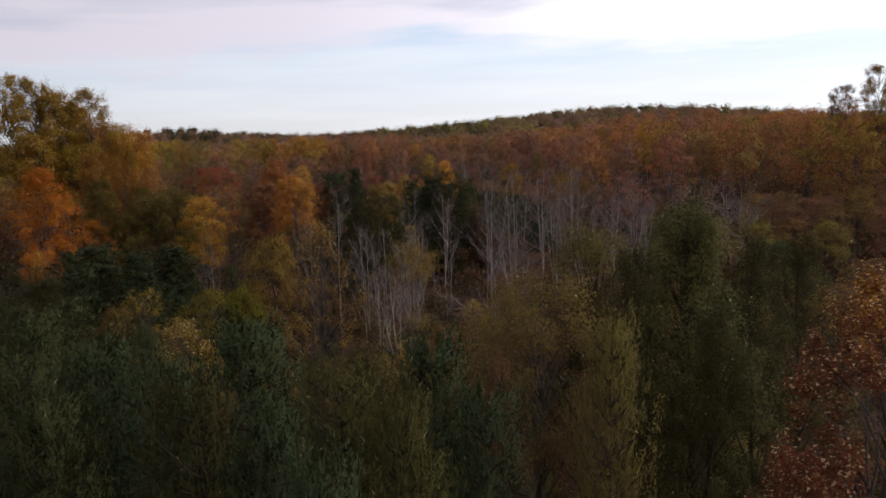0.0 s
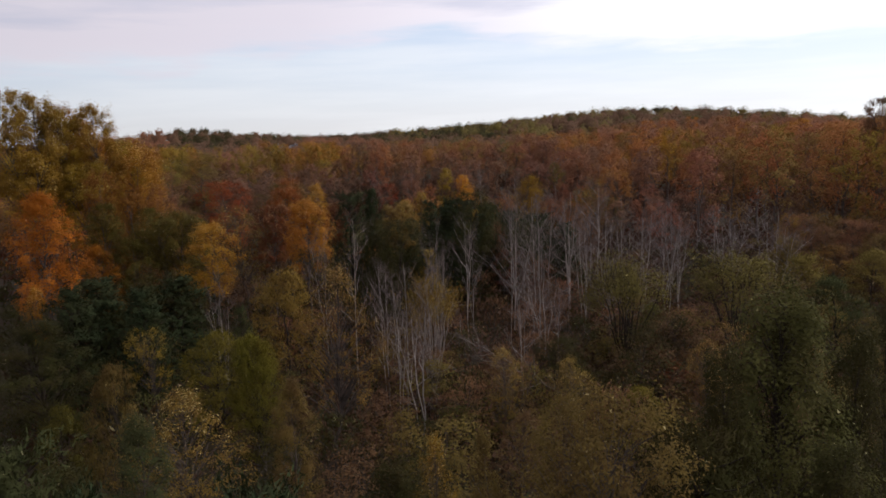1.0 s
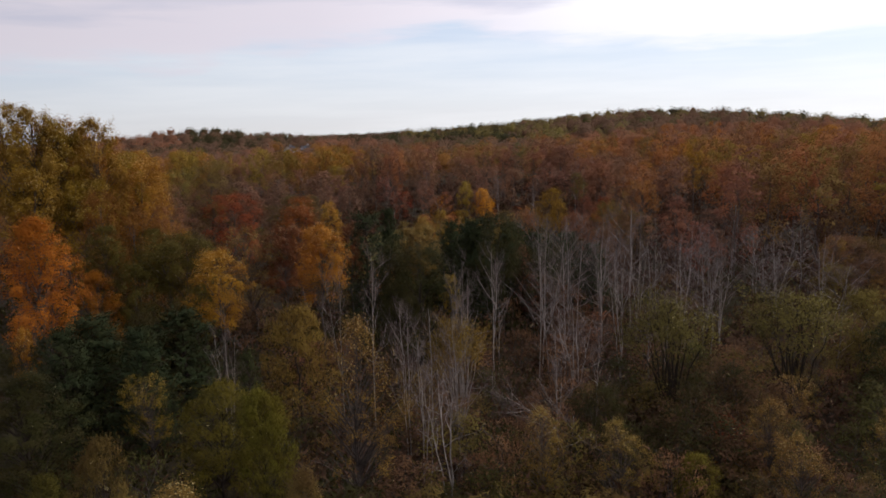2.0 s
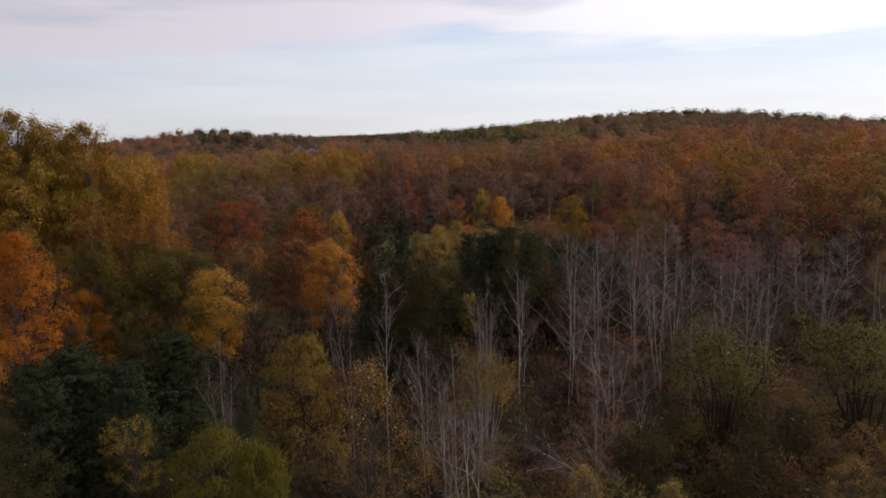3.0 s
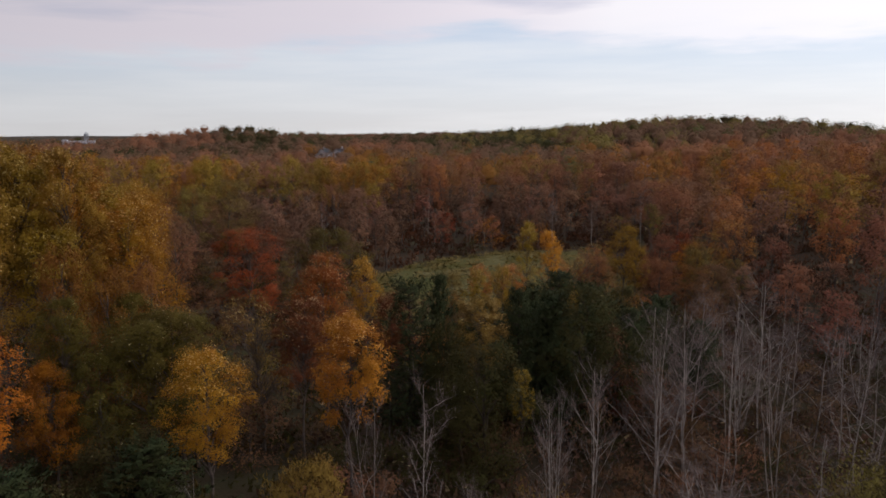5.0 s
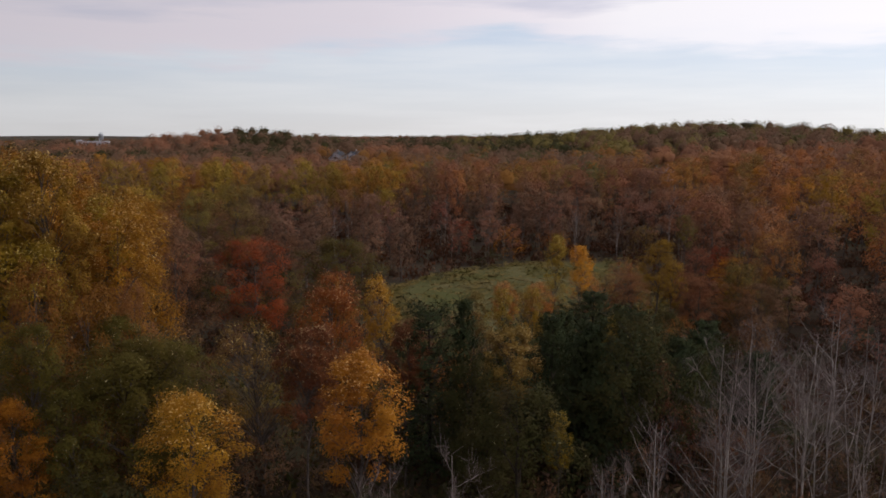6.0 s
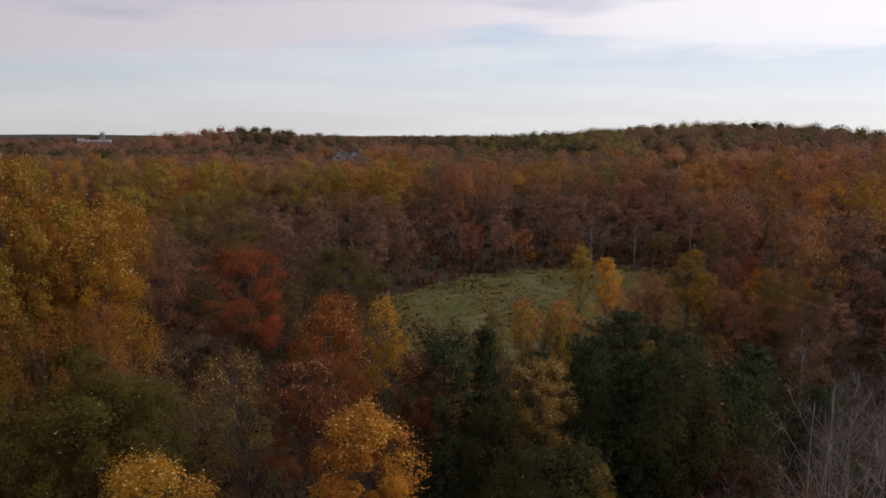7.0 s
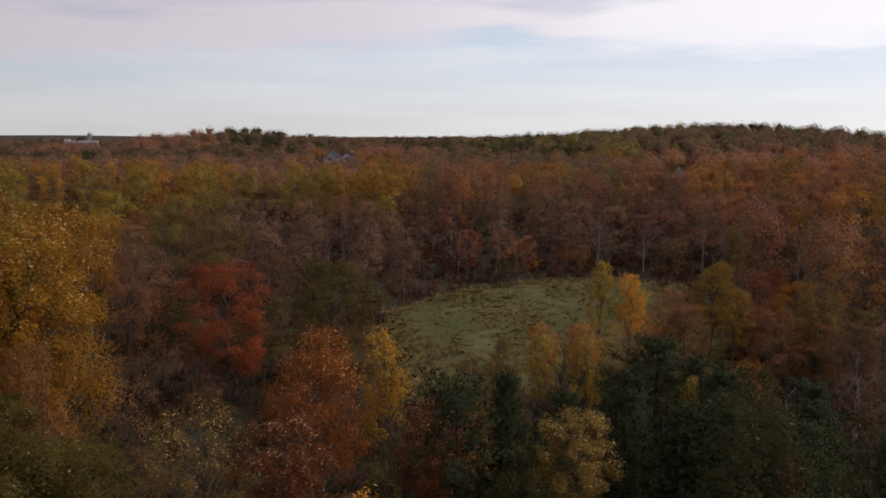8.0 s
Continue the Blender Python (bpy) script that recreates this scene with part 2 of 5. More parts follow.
def quick_mesh(name, v, f, smooth_faces=False, normals=None):
    """A mesh of three- or four-cornered faces from arrays. normals: one for each corner, where foliage is to shade as one soft mass."""
    me = bpy.data.meshes.new(name)
    v, f = np.ascontiguousarray(v, np.float32), np.ascontiguousarray(f, np.int32)
    me.vertices.add(len(v))
    me.vertices.foreach_set("co", v.ravel())
    me.loops.add(f.size)
    me.loops.foreach_set("vertex_index", f.ravel())
    me.polygons.add(len(f))
    me.polygons.foreach_set("loop_start", np.arange(0, f.size, f.shape[1], dtype=np.int32))
    if smooth_faces:
        me.polygons.foreach_set("use_smooth", np.ones(len(f), bool))
    me.update(calc_edges=True)
    if normals is not None:
        me.polygons.foreach_set("use_smooth", np.ones(len(f), bool))
        me.normals_split_custom_set_from_vertices(np.ascontiguousarray(normals, np.float32))
    return me


def ground_mat():
    m, N, L = node_mat("forest_floor")
    tc = N("ShaderNodeTexCoord")
    big, small = N("ShaderNodeTexNoise"), N("ShaderNodeTexNoise")
    for n, s, d in ((big, 0.12, 4), (small, 3.0, 8)):
        n.inputs["Scale"].default_value, n.inputs["Detail"].default_value = s, d
        L(tc.outputs["Object"], n.inputs["Vector"])
    c = mixed(N, L, ramped(N, L, small.outputs[0], 0.3, 0.7), (0.030, 0.021, 0.014), (0.062, 0.040, 0.025))
    c = mixed(N, L, ramped(N, L, big.outputs[0], 0.42, 0.7), c, (0.05, 0.047, 0.024))
    p = N("ShaderNodeBsdfPrincipled")
    L(c, p.inputs["Base Color"])
    p.inputs["Roughness"].default_value, p.inputs["Specular IOR Level"].default_value = 0.95, 0.1
    b = N("ShaderNodeBump")
    b.inputs["Strength"].default_value, b.inputs["Distance"].default_value = 0.6, 0.12
    L(small.outputs[0], b.inputs["Height"])
    L(b.outputs[0], p.inputs["Normal"])
    o = N("ShaderNodeOutputMaterial")
    L(p.outputs[0], o.inputs[0])
    return m


def meadow_mat():
    m, N, L = node_mat("meadow_turf")
    tc = N("ShaderNodeTexCoord")
    big, mid, small = N("ShaderNodeTexNoise"), N("ShaderNodeTexNoise"), N("ShaderNodeTexNoise")
    for n, s, d in ((big, 0.07, 3), (mid, 0.4, 5), (small, 4.0, 6)):
        n.inputs["Scale"].default_value, n.inputs["Detail"].default_value = s, d
        L(tc.outputs["Object"], n.inputs["Vector"])
    c = mixed(N, L, ramped(N, L, mid.outputs[0], 0.36, 0.62), (0.070, 0.065, 0.022), (0.128, 0.108, 0.046))
    c = mixed(N, L, ramped(N, L, big.outputs[0], 0.45, 0.62), c, (0.074, 0.074, 0.022))
    c = mixed(N, L, ramped(N, L, small.outputs[0], 0.60, 0.90), c, (0.065, 0.06, 0.025))
    p = N("ShaderNodeBsdfPrincipled")
    L(c, p.inputs["Base Color"])
    p.inputs["Roughness"].default_value, p.inputs["Specular IOR Level"].default_value = 0.95, 0.1
    o = N("ShaderNodeOutputMaterial")
    L(p.outputs[0], o.inputs[0])
    return m


def build_ground():
    k = np.linspace(-1, 1, 171)
    ax = np.sinh(k * 4.2) / np.sinh(4.2) * 4600
    gx, gy = np.meshgrid(ax, ax + 130)
    v = np.stack([gx.ravel(), gy.ravel(), land(gx, gy).ravel()], 1)
    n = len(ax)
    i = (np.arange(n - 1)[:, None] * n + np.arange(n - 1)[None]).ravel()
    f = np.stack([i, i + 1, i + n + 1, i + n], 1)
    ob = new("ground", quick_mesh("ground", v, f, True))
    ob.data.materials.append(ground_mat())
    tagged(ob, "dark forest floor covered with brown leaf litter", "ground", kind="structure")
    # the meadow's turf, a hand's width above the litter
    ax, ay = np.arange(-44, 36, 1.0), np.arange(112, 222, 1.0)
    gx, gy = np.meshgrid(ax, ay)
    inside = in_meadow(gx, gy) + 0.5 * np.sin(gx * 0.9) * np.cos(gy * 0.7)
    rng = np.random.default_rng(5)
    hum = 0.12 * rng.random(gx.shape)
    z = land(gx, gy) + 0.15 + hum + np.clip(inside, -1, 0.3) * 0.8
    v = np.stack([gx.ravel(), gy.ravel(), z.ravel()], 1)
    n = len(ax)
    i = (np.arange(len(ay) - 1)[:, None] * n + np.arange(n - 1)[None]).ravel()
    f = np.stack([i, i + 1, i + n + 1, i + n], 1)
    keep = (inside.ravel()[f] > -0.9).all(1)
    ob = new("meadow", quick_mesh("meadow", v, f[keep], True))
    ob.data.materials.append(meadow_mat())
    tagged(ob, "pale green and straw coloured rough meadow in a clearing", "meadow", kind="structure")


build_ground()


# ---- trees: meshes for each kind, shared between alike trees ----
def tube(path, radii, sides):
    """Corners and faces of a tapering limb along a path."""
    path = np.asarray(path, float)
    d = np.gradient(path, axis=0)
    d /= np.linalg.norm(d, axis=1)[:, None] + 1e-9
    ref = np.where(np.abs(d[:, 2:3]) > 0.9, [[1.0, 0, 0]], [[0, 0, 1.0]])
    u = np.cross(d, ref)
    u /= np.linalg.norm(u, axis=1)[:, None] + 1e-9
    w = np.cross(d, u)
    a = np.arange(sides) * 2 * np.pi / sides
    ring = u[:, None] * np.cos(a)[None, :, None] + w[:, None] * np.sin(a)[None, :, None]
    v = (path[:, None] + ring * np.asarray(radii)[:, None, None]).reshape(-1, 3)
    n = len(path)
    i = np.arange(n - 1)[:, None] * sides + np.arange(sides)[None]
    j = np.arange(n - 1)[:, None] * sides + (np.arange(sides)[None] + 1) % sides
    return v, np.stack([i, j, j + sides, i + sides], -1).reshape(-1, 4)


def joined(bits):
    vs, fs, base = [], [], 0
    for v, f in bits:
        vs.append(v)
        fs.append(f + base)
        base += len(v)
    return np.concatenate(vs), np.concatenate(fs)


def bent(rng, a, b, n, sag, wob):
    """A crooked way from a to b, bowed upward or downward by sag."""
    k = np.linspace(0, 1, n)[:, None]
    p = np.asarray(a) * (1 - k) + np.asarray(b) * k
    p[:, 2] += sag * np.sin(k[:, 0] * np.pi)
    p[1:-1] += rng.normal(0, wob, (n - 2, 3))
    return p


def leaves(rng, c, nrm, size, slim=0.62, along=None, corners=4):
    """Pointed leaves at c, facing nrm: four-cornered and folded, or three-cornered where they are seen from afar."""
    n = len(c)
    nrm = nrm / (np.linalg.norm(nrm, axis=1)[:, None] + 1e-9)
    r = rng.normal(size=(n, 3)) if along is None else along + rng.normal(0, 0.35, (n, 3))
    u = r - nrm * (r * nrm).sum(1)[:, None]
    u /= np.linalg.norm(u, axis=1)[:, None] + 1e-9
    w = np.cross(nrm, u)
    s = size[:, None]
    if corners == 3:
        v = np.stack([c - u * s * 0.42 + w * s * slim * 0.55, c - u * s * 0.42 - w * s * slim * 0.55, c + u * s * 0.6], 1).reshape(-1, 3)
    else:
        v = np.stack([c - u * s * 0.5, c + w * s * slim * 0.5 + nrm * s * 0.12, c + u * s * 0.5, c - w * s * slim * 0.5 + nrm * s * 0.12], 1).reshape(-1, 3)
    return v, np.arange(n * corners).reshape(n, corners)


PROFILE = {
    "oval": lambda t: np.sin(np.pi * np.clip(t, 0, 1) ** 0.8) ** 0.62 * 0.97 + 0.03,
    "egg": lambda t: np.sin(np.pi * np.clip(0.08 + 0.92 * t, 0, 1) ** 0.62) ** 0.6,
    "full": lambda t: np.sin(np.pi * np.clip(0.12 + 0.79 * t, 0, 1)) ** 0.55,
    "blunt": lambda t: np.sin(np.pi * np.clip(0.15 + 0.79 * t, 0, 1)) ** 0.6,
    "dome": lambda t: np.sqrt(np.clip(1 - (t * 0.99) ** 2.4, 0, 1)),
    "cone": lambda t: np.clip(1 - t, 0, 1) ** 0.72 * 0.95 + 0.05,
    "round": lambda t: np.sqrt(np.clip(1 - (2 * (0.14 + 0.86 * t) - 1) ** 2, 0, 1)),
}


def ball(level):
    bm = bmesh.new()
    bmesh.ops.create_icosphere(bm, subdivisions=level, radius=1.0)
    shape = np.array([v.co[:] for v in bm.verts]), np.array([[v.index for v in f.verts] for f in bm.faces])
    bm.free()
    return shape


BALLS = {1: ball(1)}


def tufts(rng, c, r, level, rough=0.16, flat=0.85):
    """Rounded, uneven masses of twigs and foliage at c, of the radii r."""
    v, f = BALLS[level]
    n, m = len(c), len(v)
    ph = rng.uniform(0, 6.28, (n, 3))
    wave = 1 + 0.16 * np.sin(3.1 * v[None, :, 0] + ph[:, :1]) + 0.16 * np.sin(3.7 * v[None, :, 1] + ph[:, 1:2]) + 0.12 * np.sin(4.3 * v[None, :, 2] + ph[:, 2:])
    wave = wave * rng.uniform(1 - rough, 1 + rough, (n, m)) * r[:, None]
    p = c[:, None] + v[None] * wave[:, :, None] * np.array([1, 1, flat])
    return p.reshape(-1, 3), (f[None] + (np.arange(n) * m)[:, None, None]).reshape(-1, 3)


def crown_tree(seed, h, w, base, profile, clumps, per, leaf, spread, slim=0.62, droop=0.0, inner=0.45, trunk_r=0.2, limbs=14, lump=0.22, upright=0.5, solid=0.0, level=0, crest=(0.45, 0.95)):
    """Bark mesh and foliage mesh of a leafy tree h high and w wide, with foliage from base upward. solid: how much of each bough's foliage is a closed mass."""
    rng = np.random.default_rng(seed)
    bits = []
    lean = rng.normal(0, 0.02 * h, 2)
    kz = np.linspace(0, 1, 9)
    spine = np.stack([lean[0] * kz ** 2 + rng.normal(0, 0.012 * h, 9) * (kz > 0), lean[1] * kz ** 2 + rng.normal(0, 0.012 * h, 9) * (kz > 0), kz * h * 0.93], 1)
    bits.append(tube(spine, trunk_r * (1 - kz * 0.93) * (1 + 0.5 * (kz == 0)), 7))
    t = rng.random(clumps) ** 0.85
    t[0] = 0.985
    ang = np.arange(clumps) * 2.39996 + rng.normal(0, 0.5, clumps)
    rad = np.sqrt(rng.uniform(inner ** 2, 1, clumps))
    cs = spread * rng.uniform(0.7, 1.3, clumps) * w
    # big lobes give the outline its bumps and gaps
    ph = rng.uniform(0, 6.28, 4)
    lobes = 1 + lump * (np.sin(2 * ang + ph[0] + 5 * t) + 0.7 * np.sin(3 * ang + ph[1] - 7 * t) + 0.6 * np.sin(ph[2] + 11 * t)) / 1.6
    R = w / 2 * PROFILE[profile](t) * lobes
    zc = base * h + t * (1 - base) * h * 0.97
    if solid:
        R = np.maximum(R - 0.35 * cs, 0.2 * R)
        zc = np.minimum(zc, h - 0.6 * cs)
    ax = np.interp(zc, spine[:, 2], spine[:, 0])
    ay = np.interp(zc, spine[:, 2], spine[:, 1])
    c = np.stack([ax + np.cos(ang) * rad * R, ay + np.sin(ang) * rad * R, zc - droop * rad * R], 1)
    pick = rng.permutation(clumps)[:limbs]
    for k in pick:
        z0 = max(base * h * 0.75, c[k, 2] - rad[k] * R[k] * 1.1 - 0.04 * h)
        a = (np.interp(z0, spine[:, 2], spine[:, 0]), np.interp(z0, spine[:, 2], spine[:, 1]), z0)
        r0 = trunk_r * (1 - z0 / h * 0.9) * 0.5
        bits.append(tube(bent(rng, a, c[k], 5, 0.02 * h, 0.05), np.linspace(r0, 0.012, 5), 4))
    bark = bits[0], joined(bits[1:])
    # leaves sit along short twigs that reach out and up from each bough end
    tw = 6
    od = np.stack([np.cos(ang) * rad, np.sin(ang) * rad, 0.15 + 0.5 * t], 1)
    td = od[:, None] * 0.9 + np.array([0, 0, 0.35 - droop]) + rng.normal(0, 0.55, (clumps, tw, 3))
    td /= np.linalg.norm(td, axis=2)[:, :, None]
    tl = rng.uniform(0.7, 1.7, (clumps, tw))
    idx = np.repeat(np.arange(clumps), per)
    which = rng.integers(0, tw, len(idx))
    far = rng.uniform(0.0, 1.0, len(idx)) ** 0.8
    g = rng.normal(size=(len(idx), 3))
    lc = c[idx] + td[idx, which] * (tl[idx, which] * far * cs[idx])[:, None] + g * (cs[idx] * (0.42 - 0.22 * far))[:, None]
    g /= np.linalg.norm(g, axis=1)[:, None]
    if solid:
        g[:, 2] = np.where(rng.random(len(g)) < 0.6, np.abs(g[:, 2]), g[:, 2])
        shell = c[idx] + g * (cs[idx] * rng.uniform(0.45, 1.0, len(idx)) ** 0.7)[:, None]
        lc = np.where((rng.random(len(idx)) < 0.72)[:, None], shell, lc)
    mid = np.stack([np.interp(lc[:, 2], spine[:, 2], spine[:, 0]), np.interp(lc[:, 2], spine[:, 2], spine[:, 1]), lc[:, 2] - 0.4 * w], 1)
    out = lc - mid
    out /= np.linalg.norm(out, axis=1)[:, None] + 1e-9
    nrm = out * 0.9 + g * 0.75 + np.array([0, 0, upright]) + rng.normal(0, 0.26, (len(idx), 3))
    size = leaf * rng.uniform(0.6, 1.35, len(idx))
    along = None
    if slim < 0.58:
        along = out * 0.6 + g * 0.4 + np.array([0, 0, 0.8 - droop * 2])
    if slim < 0.4:
        nrm = rng.normal(size=(len(idx), 3)) + out * 0.5
    nrm *= np.where((nrm * out).sum(1) < 0, -1.0, 1.0)[:, None]
    foliage = leaves(rng, lc, nrm, size, slim, along, 3)
    soft = out * 0.75 + g * 0.6 + rng.normal(0, 0.16, (len(idx), 3)) + np.array([0, 0, 0.15])
    soft = np.repeat(soft, 3, 0)
    if level:
        mass = tufts(rng, c, cs * solid, level, 0.3)
        way = mass[0] - np.array([spine[4, 0], spine[4, 1], 0]) - np.stack([0 * mass[0][:, 2], 0 * mass[0][:, 2], mass[0][:, 2] - 0.4 * w], 1)
        way = way / (np.linalg.norm(way, axis=1)[:, None] + 1e-9)
        own = mass[0] - np.repeat(c, len(BALLS[level][0]), 0)
        way = way * 0.85 + 0.3 * own / (np.linalg.norm(own, axis=1)[:, None] + 1e-9)
        soft = np.concatenate([way, soft])
        foliage = joined([mass, foliage])
    soft /= np.linalg.norm(soft, axis=1)[:, None] + 1e-9
    # slot 0: the upper leaves, some with painted glints; slot 1: the rest
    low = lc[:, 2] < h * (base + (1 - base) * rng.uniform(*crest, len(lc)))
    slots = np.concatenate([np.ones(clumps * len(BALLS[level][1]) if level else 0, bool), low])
    return bark, (*foliage, soft, slots)


def conifer(seed, h, w, tiers, boughs, per, leaf, top_spread):
    """Bark and needles of a conifer: tiers of boughs that carry upswept tufts."""
    rng = np.random.default_rng(seed)
    bits = [tube(np.stack([np.zeros(7), np.zeros(7), np.linspace(0, h * 0.97, 7)], 1), np.linspace(0.17, 0.02, 7), 7)]
    cs, dirs = [], []
    for k in range(tiers):
        t = (k + rng.uniform(0, 0.6)) / tiers
        z0 = h * (0.12 + 0.87 * t)
        R = w / 2 * (PROFILE["cone"](t) * (1 - top_spread) + top_spread * PROFILE["round"](t * 0.95))
        nb = max(4, int(boughs * (1 - 0.45 * t)))
        for j in range(nb):
            a = (j + rng.uniform(-0.3, 0.3)) * 6.283 / nb + k * 1.1
            ln = R * rng.uniform(0.5, 1.3)
            d = np.array([math.cos(a), math.sin(a), rng.uniform(-0.05, 0.35) + 0.5 * t])
            e = np.array([0, 0, z0]) + d * ln
            bits.append(tube(bent(rng, (0, 0, z0), e, 4, -0.06 * ln, 0.03), np.linspace(0.045, 0.01, 4), 3))
            # needles stand in tufts that turn up at the ends of the twigs
            tuft = rng.integers(0, 9, per)
            root = np.sqrt(rng.uniform(0.1, 1.1, 9))[:, None] * d * ln + rng.normal(0, 0.13 * ln + 0.05, (9, 3)) * np.array([1, 1, 0.6])
            lean = d * 0.5 + rng.normal(0, 0.3, (9, 3)) + np.array([0, 0, 0.75])
            cs.append(np.array([0, 0, z0]) + root[tuft] + lean[tuft] * rng.uniform(-0.1, 0.45, (per, 1)) + rng.normal(0, 0.07, (per, 3)))
            dirs.append(lean[tuft] + rng.normal(0, 0.3, (per, 3)))
    c, d = np.concatenate(cs), np.concatenate(dirs)
    out = np.stack([c[:, 0], c[:, 1], 0.25 * w + 0 * c[:, 0]], 1)
    out /= np.linalg.norm(out, axis=1)[:, None]
    nrm = rng.normal(size=c.shape) + out * 0.7
    nrm *= np.where((nrm * out).sum(1) < 0, -1.0, 1.0)[:, None]
    soft = np.repeat(out + 0.35 * d + rng.normal(0, 0.2, c.shape), 3, 0)
    soft /= np.linalg.norm(soft, axis=1)[:, None]
    return (bits[0], joined(bits[1:])), (*leaves(rng, c, nrm, leaf * rng.uniform(0.6, 1.3, len(c)), 0.22, d, 3), soft, 0)


def bare_tree(seed, h, w, stems):
    """A leafless tree: one or more slender stems that part low down, steep limbs and a haze of fine twigs."""
    rng = np.random.default_rng(seed)
    wood, twigs, hair_a, hair_b = [], [], [], []
    kz = np.linspace(0, 1, 8)
    spines = []
    for k in range(stems):
        a = k * 2.4 + rng.normal(0, 0.4)
        top = h * (1.0 if k == 0 else rng.uniform(0.72, 0.97))
        reach = w * (0.08 if k == 0 else rng.uniform(0.15, 0.38))
        z0 = 0.0 if k == 0 else h * rng.uniform(0.08, 0.36)
        foot = np.zeros(3) if k == 0 else np.array([np.interp(z0, spines[0][:, 2], spines[0][:, i]) for i in range(3)])
        end = np.array([math.cos(a) * reach, math.sin(a) * reach, top])
        p = foot + (end - foot) * np.stack([kz ** 0.75, kz ** 0.75, kz], 1) + np.cumsum(rng.normal(0, 0.0045 * h, (8, 3)), 0) * (kz > 0)[:, None] * np.array([1, 1, 0.2])
        spines.append(p)
        r0 = (0.070 if k == 0 else 0.05) * (1 if stems > 1 else 0.9)
        wood.append(tube(p, r0 * (1 - kz * 0.80), 6))
    per = max(5, 16 // stems)
    for sp in spines:
        for k in range(per):
            t = 0.30 + 0.66 * (k + rng.random()) / per
            a0 = np.array([np.interp(t, kz, sp[:, i]) for i in range(3)])
            az = k * 2.4 + rng.normal(0, 0.5)
            ln = (w * 0.5 * (1.12 - t) + 0.5) * rng.uniform(0.6, 1.35)
            d = np.array([math.cos(az), math.sin(az), rng.uniform(0.5, 1.7)])
            e = a0 + ln * d
            e[2] = min(e[2], h * 1.02)
            p = bent(rng, a0, e, 5, -0.07 * ln, 0.03 * ln)
            wood.append(tube(p, np.linspace(0.036 * (1.2 - t), 0.012, 5), 4))
            for j in range(5):
                s = rng.uniform(0.25, 1.0)
                q = p[0] * (1 - s) + p[-1] * s + np.array([0, 0, -0.09 * ln * math.sin(math.pi * s)])
                b = q + ln * rng.uniform(0.25, 0.55) * (rng.normal(0, 0.5, 3) + np.array([math.cos(az) * 0.5, math.sin(az) * 0.5, 0.7]))
                twigs.append(tube(bent(rng, q, b, 3, 0, 0.03), np.linspace(0.014, 0.007, 3), 3))
                m = 11
                s2 = rng.uniform(0.1, 1, m)[:, None]
                q2 = q * (1 - s2) + b * s2
                hair_a.append(q2)
                hair_b.append(q2 + rng.uniform(0.4, 1.15, (m, 1)) * (rng.normal(0, 0.42, (m, 3)) + np.array([0, 0, 0.6])))
    a, b = np.concatenate(hair_a), np.concatenate(hair_b)
    d = b - a
    ln = np.linalg.norm(d, axis=1)
    fine = leaves(rng, (a + b) / 2, rng.normal(size=a.shape), ln, 0.016, d / ln[:, None] * 50)
    return (wood[0], joined(wood[1:])), joined(twigs + [fine])


def vase_tree(seed, h, w, stems, per, leaf, slim):
    """Several slender stems that splay from one root and carry a soft crown on their upper half."""
    rng = np.random.default_rng(seed)
    bits, cs = [], []
    for k in range(stems):
        a = k * 2.4 + rng.normal(0, 0.3)
        r = w / 2 * math.sqrt((k + 0.5) / stems) * 0.86
        top = np.array([r * math.cos(a), r * math.sin(a), h * (0.98 - 0.30 * (r / (w / 2)) ** 2) * rng.uniform(0.93, 1.0)])
        p = bent(rng, (0.12 * math.cos(a), 0.12 * math.sin(a), 0), top, 7, 0.06 * h, 0.10)
        bits.append(tube(p, np.linspace(0.085, 0.014, 7), 5))
        for j in range(9):
            s = rng.uniform(0.74, 1.0)
            q = np.array([np.interp(s, np.linspace(0, 1, 7), p[:, i]) for i in range(3)])
            e = q + w * rng.uniform(0.10, 0.25) * (rng.normal(0, 0.6, 3) + np.array([math.cos(a) * 0.6, math.sin(a) * 0.6, 0.5]))
            e[2] = min(e[2], h)
            bits.append(tube(bent(rng, q, e, 4, 0.03, 0.03), np.linspace(0.022, 0.006, 4), 3))
            k2 = rng.uniform(0.35, 1.08, per)[:, None]
            cs.append(q * (1 - k2) + e * k2 + rng.normal(0, 0.045 * w, (per, 3)))
    c = np.concatenate(cs)
    along = np.stack([c[:, 0] / w, c[:, 1] / w, 0.5 + 0 * c[:, 0]], 1)
    out = c - np.array([0, 0, 0.45 * h])
    out /= np.linalg.norm(out, axis=1)[:, None]
    nrm = rng.normal(size=c.shape) + out * 0.6
    nrm *= np.where((nrm * out).sum(1) < 0, -1.0, 1.0)[:, None]
    soft = np.repeat(out + rng.normal(0, 0.2, c.shape), 3, 0)
    soft /= np.linalg.norm(soft, axis=1)[:, None]
    return (bits[0], joined(bits[1:])), (*leaves(rng, c, nrm, leaf * rng.uniform(0.6, 1.35, len(c)), slim, along, 3), soft, 0)


